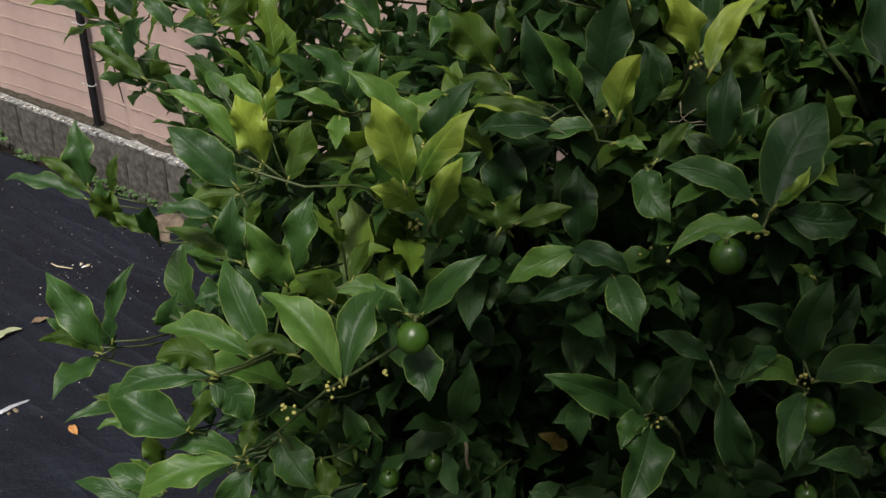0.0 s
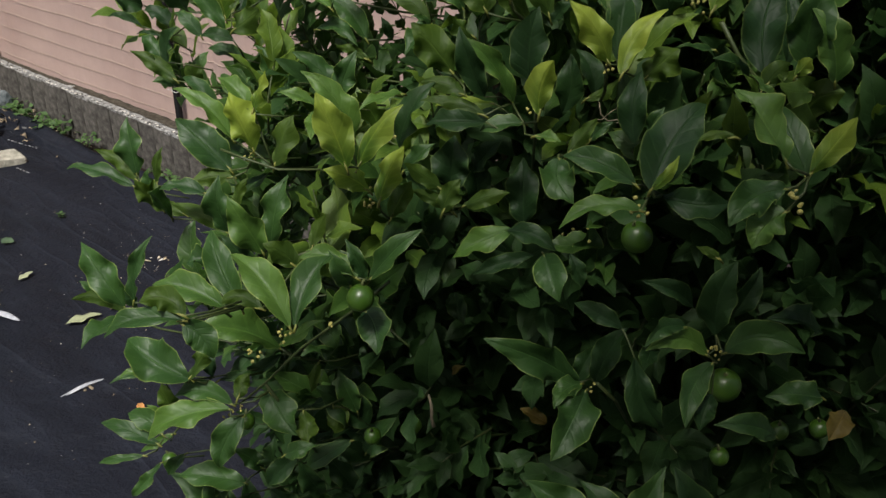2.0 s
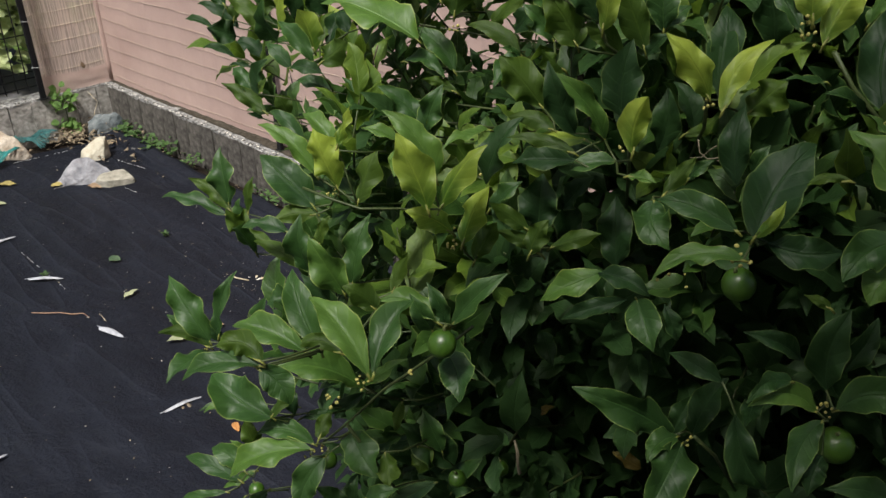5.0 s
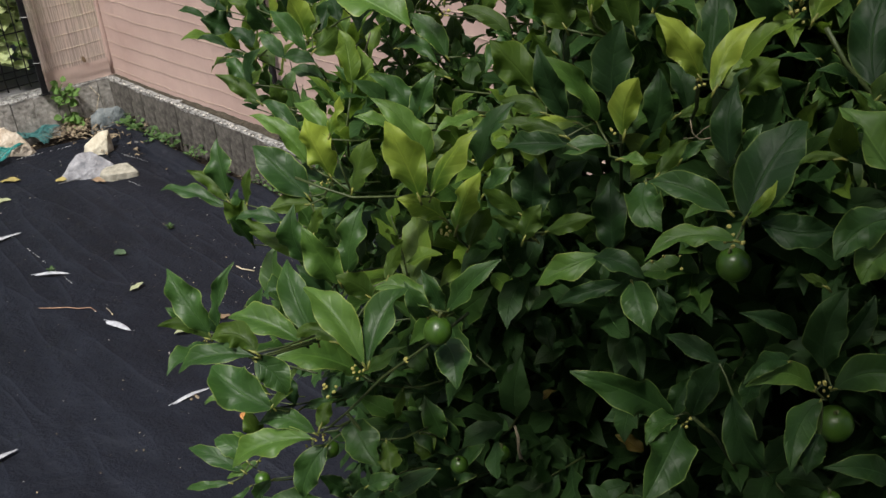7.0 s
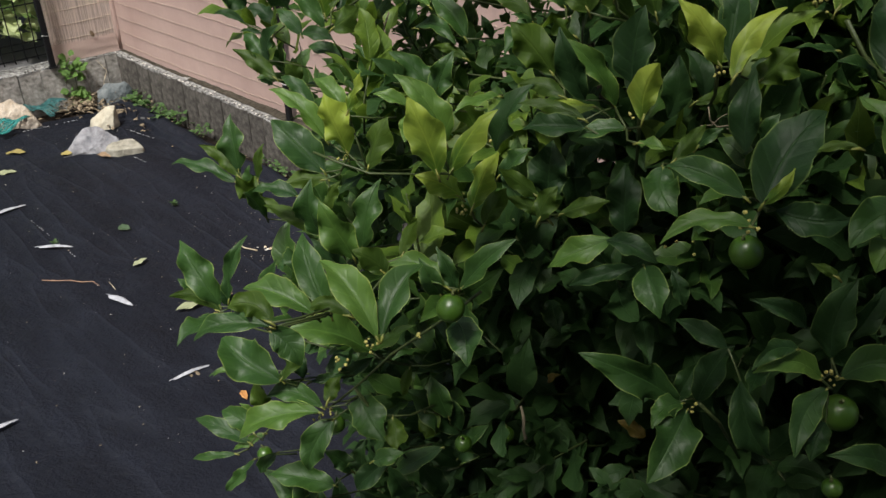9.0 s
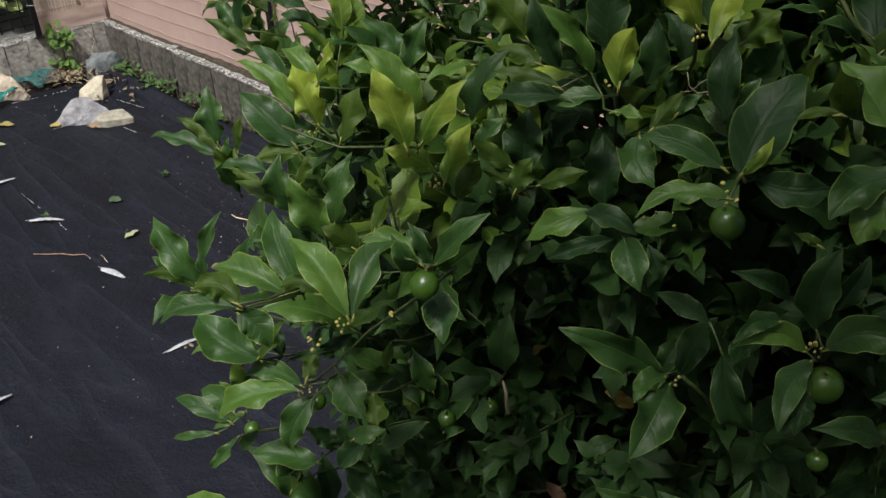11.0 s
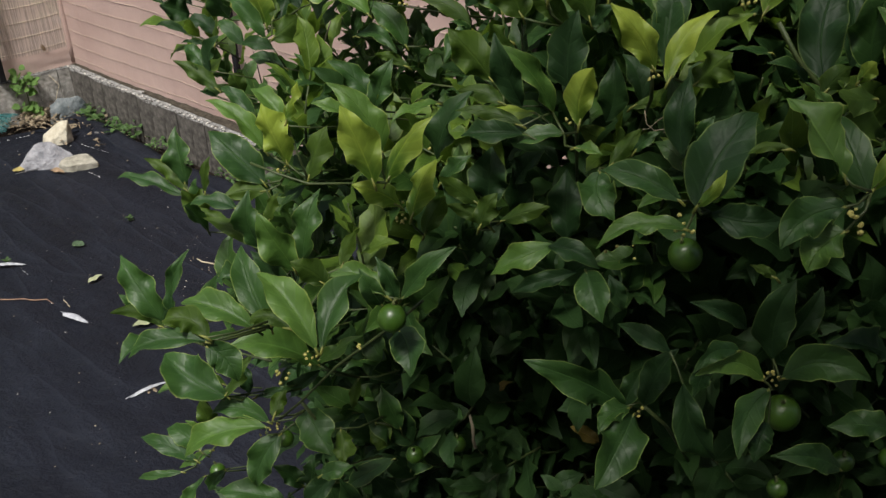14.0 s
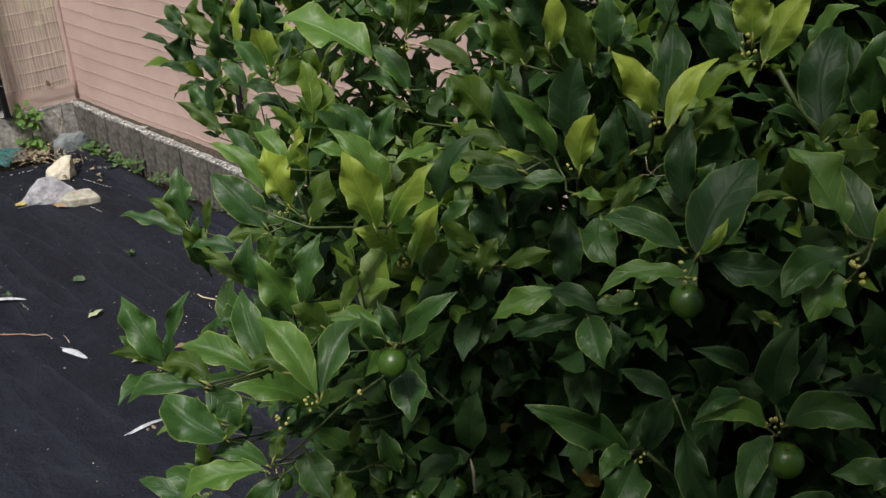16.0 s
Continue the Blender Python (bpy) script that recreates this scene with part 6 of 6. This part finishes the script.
# ---- weeds ----
def weed_patch(name, label, spots, leaf_size):
    mats = []
    for at, tall, wide, count in spots:
        for _ in range(count):
            p = Vector(at) + Vector((rng.gauss(0, wide), rng.gauss(0, wide), rng.uniform(0.01, tall)))
            a = rng.uniform(0, 6.28)
            way = Vector((math.cos(a), math.sin(a), rng.uniform(-0.1, 0.6))).normalized()
            length = leaf_size * rng.uniform(0.5, 1.1)
            mats.append(np.array(leaf_frame(p, p + way * length, Vector((rng.uniform(-0.4, 0.4), rng.uniform(-0.6, 0.2), 1)), length * 0.75)))
    ob = mass_leaves(name, mats, WEED, None, label)
    ob["category"] = "weeds"
    return ob


def along(u, v):
    p = uv_place(u, v)
    return (p.x, p.y, 0.0)


weed_patch("weeds", "low bright green weeds at the foot of the kerb", [(along(0.10 + 0.052 * k, 0.04 + 0.012 * (k % 3)), 0.05 + 0.02 * (k % 2), 0.024, 22) for k in range(10)], 0.032)
weed_patch("weeds", "small green weeds at the foot of the kerb", [(along(0.74 + 0.03 * k, 0.045), 0.055, 0.02, 12) for k in range(3)] + [(along(0.94 + 0.03 * k, 0.05), 0.03, 0.02, 9) for k in range(3)], 0.022)
weed_patch("weeds", "creeping green weeds between kerb and bush", [(along(1.20 + 0.07 * k, 0.012 + 0.008 * (k % 3)), 0.035, 0.014, 16) for k in range(9)], 0.020)


def potato_weed():
    """A leafy weed with a branching stem beside the left kerb."""
    at = Vector((-2.490, 3.552, 0.0))
    th = thing("tall_weed", "leafy green weed growing against the kerb", "weed", at=at)
    part("stem", tube([(0, 0, 0), (0.01, -0.01, 0.08), (0.005, -0.005, 0.16), (0.02, -0.01, 0.21)], [0.003, 0.0026, 0.002, 0.001], 6), TWIG, th)
    me = leaf_mesh("leaf", leaf_grid(0.03, 0.25, 0.25, 1.0, 0.4, 8, 6), BRIGHT_WEED)
    for k in range(64):
        whorl = k % 5
        a, z = k * 2.4, (0.045, 0.075, 0.15, 0.185, 0.215)[whorl] + rng.uniform(-0.012, 0.012)
        o = new("leaf", me)
        o.parent = th
        base = Vector((0.012 * math.cos(whorl * 2.1), -0.004, z))
        way = Vector((math.cos(a), 0.5 * math.sin(a), rng.uniform(-0.45, 0.45))).normalized()
        n, out = rng.uniform(0.026, 0.044), rng.uniform(0.006, 0.034)
        o.matrix_local = leaf_frame(base + way * out, base + way * (out + n), Vector((rng.uniform(0, 0.6), -0.8, rng.uniform(0.4, 1.2))), n * 0.8)
    return th


potato_weed()


def sprout(at, label):
    th = thing("sprout", label, "weed", "sprouts", at=(*at, 0.008))
    part("stem", tube([(0, 0, 0), (0.002, 0, 0.02)], 0.0008, 5), TWIG, th)
    me = leaf_mesh("leaf", leaf_grid(0.05, 0.2, 0.1, 0.5, 0.4, 5, 4), WEED)
    for k in range(8):
        o = new("leaf", me)
        o.parent = th
        a = k * 2.4
        base = Vector((0.001, 0, 0.005 + 0.002 * k))
        way = Vector((math.cos(a), math.sin(a), 0.35)).normalized()
        o.matrix_local = leaf_frame(base, base + way * 0.018, UP, 0.011)
    return th


sprout((-1.532, 2.702), "tiny green seedling growing through the fabric")
sprout((-1.79, 2.352), "tiny green seedling beside a feather")


# torn teal netting by the tan stone
TEAL = surface("teal_netting", (0.01, 0.13, 0.12), (0.03, 0.26, 0.235), 60, 0.7, 0.6, 400)


DARK_TEAL = surface("dull_teal_netting", (0.006, 0.05, 0.05), (0.04, 0.16, 0.155), 60, 0.7, 0.6, 400)


def netting(at, size, turn, seed, material=TEAL):
    r = random.Random(seed)
    bm = bmesh.new()
    for k in range(26):
        y0 = (k / 25 - 0.5) * size[1]
        pts = []
        for i in range(9):
            s = i / 8
            p = Vector(((s - 0.5) * size[0] * r.uniform(0.84, 1.12), y0 + 0.006 * r.uniform(-1, 1), 0))
            p.z = 0.015 + size[2] * (0.5 + 0.5 * noise.noise(Vector((p.x * 12 + seed, p.y * 12, 0)))) + 0.002 * r.uniform(-1, 1)
            pts.append(p)
        tube(pts, 0.0022, 4, bm)
    ob = link_mesh("netting", bm, material)
    ob.matrix_world = pose(at[0], at[1], 0, 0, 0, turn)
    return tagged(ob, "torn strip of teal plastic netting", "netting", "netting scraps")


netting((-2.615, 3.19), (0.15, 0.13, 0.07), 75, 2)
netting((-2.570, 3.405), (0.17, 0.10, 0.075), -10, 5, DARK_TEAL)

# seams of pale stitches on the fabric
STITCH = surface("pale_stitch", (0.5, 0.5, 0.5), (0.8, 0.8, 0.8), 300, 0.7)


def stitches(a, b, count, name="stitching"):
    bm = bmesh.new()
    a, b = Vector(a), Vector(b)
    for k in range(count):
        if rng.random() < 0.28:
            continue
        s0 = k / count
        p, q = a.lerp(b, s0), a.lerp(b, s0 + rng.uniform(0.3, 0.9) / count)
        tube([(p.x, p.y, 0.013), ((p.x + q.x) / 2, (p.y + q.y) / 2, 0.0145), (q.x, q.y, 0.013)], 0.0008, 4, bm)
    return tagged(link_mesh(name, bm, STITCH), "row of loose pale stitches in the fabric", "stitching", kind="stuff")


stitches((-2.543, 3.196), (-2.375, 3.369), 14)
stitches((-2.096, 3.307), (-1.90, 3.235), 10)
stitches((-1.95, 3.075), (-1.833, 3.019), 6)
stitches((-1.985, 2.49), (-1.67, 2.295), 22)


# ---- plant with big pale leaves beyond the mesh ----
PALE = leaf_material("pale_broad_leaf", (0.40, 0.49, 0.18), (0.68, 0.76, 0.40), (0.75, 0.8, 0.5), 0.40, 0.5, mass=True)
DARKER = leaf_material("hedge_leaf", (0.05, 0.10, 0.025), (0.14, 0.22, 0.05), (0.2, 0.26, 0.08), 0.3, 0.5, mass=True)


def shrub_beyond():
    o = CORNER + 0.75 * DL - 0.55 * NL
    th = thing("shrub", "shrub with broad pale green leaves behind the mesh", "shrub", at=(o.x, o.y, KERB - 0.036), turn=math.degrees(math.atan2(DL.y, DL.x)))
    stems = bmesh.new()
    pale, dark = [], []
    for k in range(150):
        x, y = rng.uniform(-1.3, 1.3), rng.gauss(-0.15, 0.22)
        top = rng.uniform(0.35, 1.15)
        if k % 12 == 0:
            tube([(x * 0.8, -1.3, 0), (x * 0.9, y - 0.35, top * 0.6), (x, y, top)], [0.006, 0.005, 0.003], 5, stems)
        for j in range(38):
            s = rng.uniform(0.06, 1.0)
            if top * s < 0.13:
                continue
            base = Vector((x, y, top * s)) + Vector((rng.gauss(0, 0.03), rng.gauss(0, 0.03), 0))
            a = rng.uniform(0, 6.28)
            way = Vector((math.cos(a), math.sin(a), rng.uniform(-0.5, 0.3))).normalized()
            n = rng.uniform(0.06, 0.12)
            m = np.array(leaf_frame(base, base + way * n, Vector((rng.uniform(-0.4, 0.4), rng.uniform(-0.3, 0.7), 0.9)), n * 0.72))
            (pale if rng.random() < 0.85 else dark).append(m)
    tagged(part("stem_tangle", stems, TWIG, th, "thin green stems"), kind="stuff")
    mass_leaves("foliage", pale, PALE, th, "pale green broad leaves")
    mass_leaves("foliage", dark, DARKER, th, "darker green broad leaves")
    return th


shrub_beyond()


# brown leaves lying under the bush
def under_bush():
    mats = []
    for _ in range(150):
        p = Vector((rng.gauss(0.35, 0.28), rng.gauss(1.12, 0.22), 0.012 + abs(rng.gauss(0, 0.012))))
        a = rng.uniform(0, 6.28)
        n = rng.uniform(0.035, 0.07)
        mats.append(np.array(leaf_frame(p, p + Vector((math.cos(a), math.sin(a), rng.uniform(-0.1, 0.3))) * n, Vector((rng.uniform(-0.5, 0.5), rng.uniform(-0.5, 0.5), 1)), n * 0.4)))
    return mats


fallen_mass = mass_leaves("leaf_litter", under_bush(), surface("russet_leaf", (0.08, 0.035, 0.015), (0.24, 0.11, 0.045), 60, 0.75, 0.4), None, "russet dead leaves under the bush")
fallen_mass["category"] = "leaf litter"
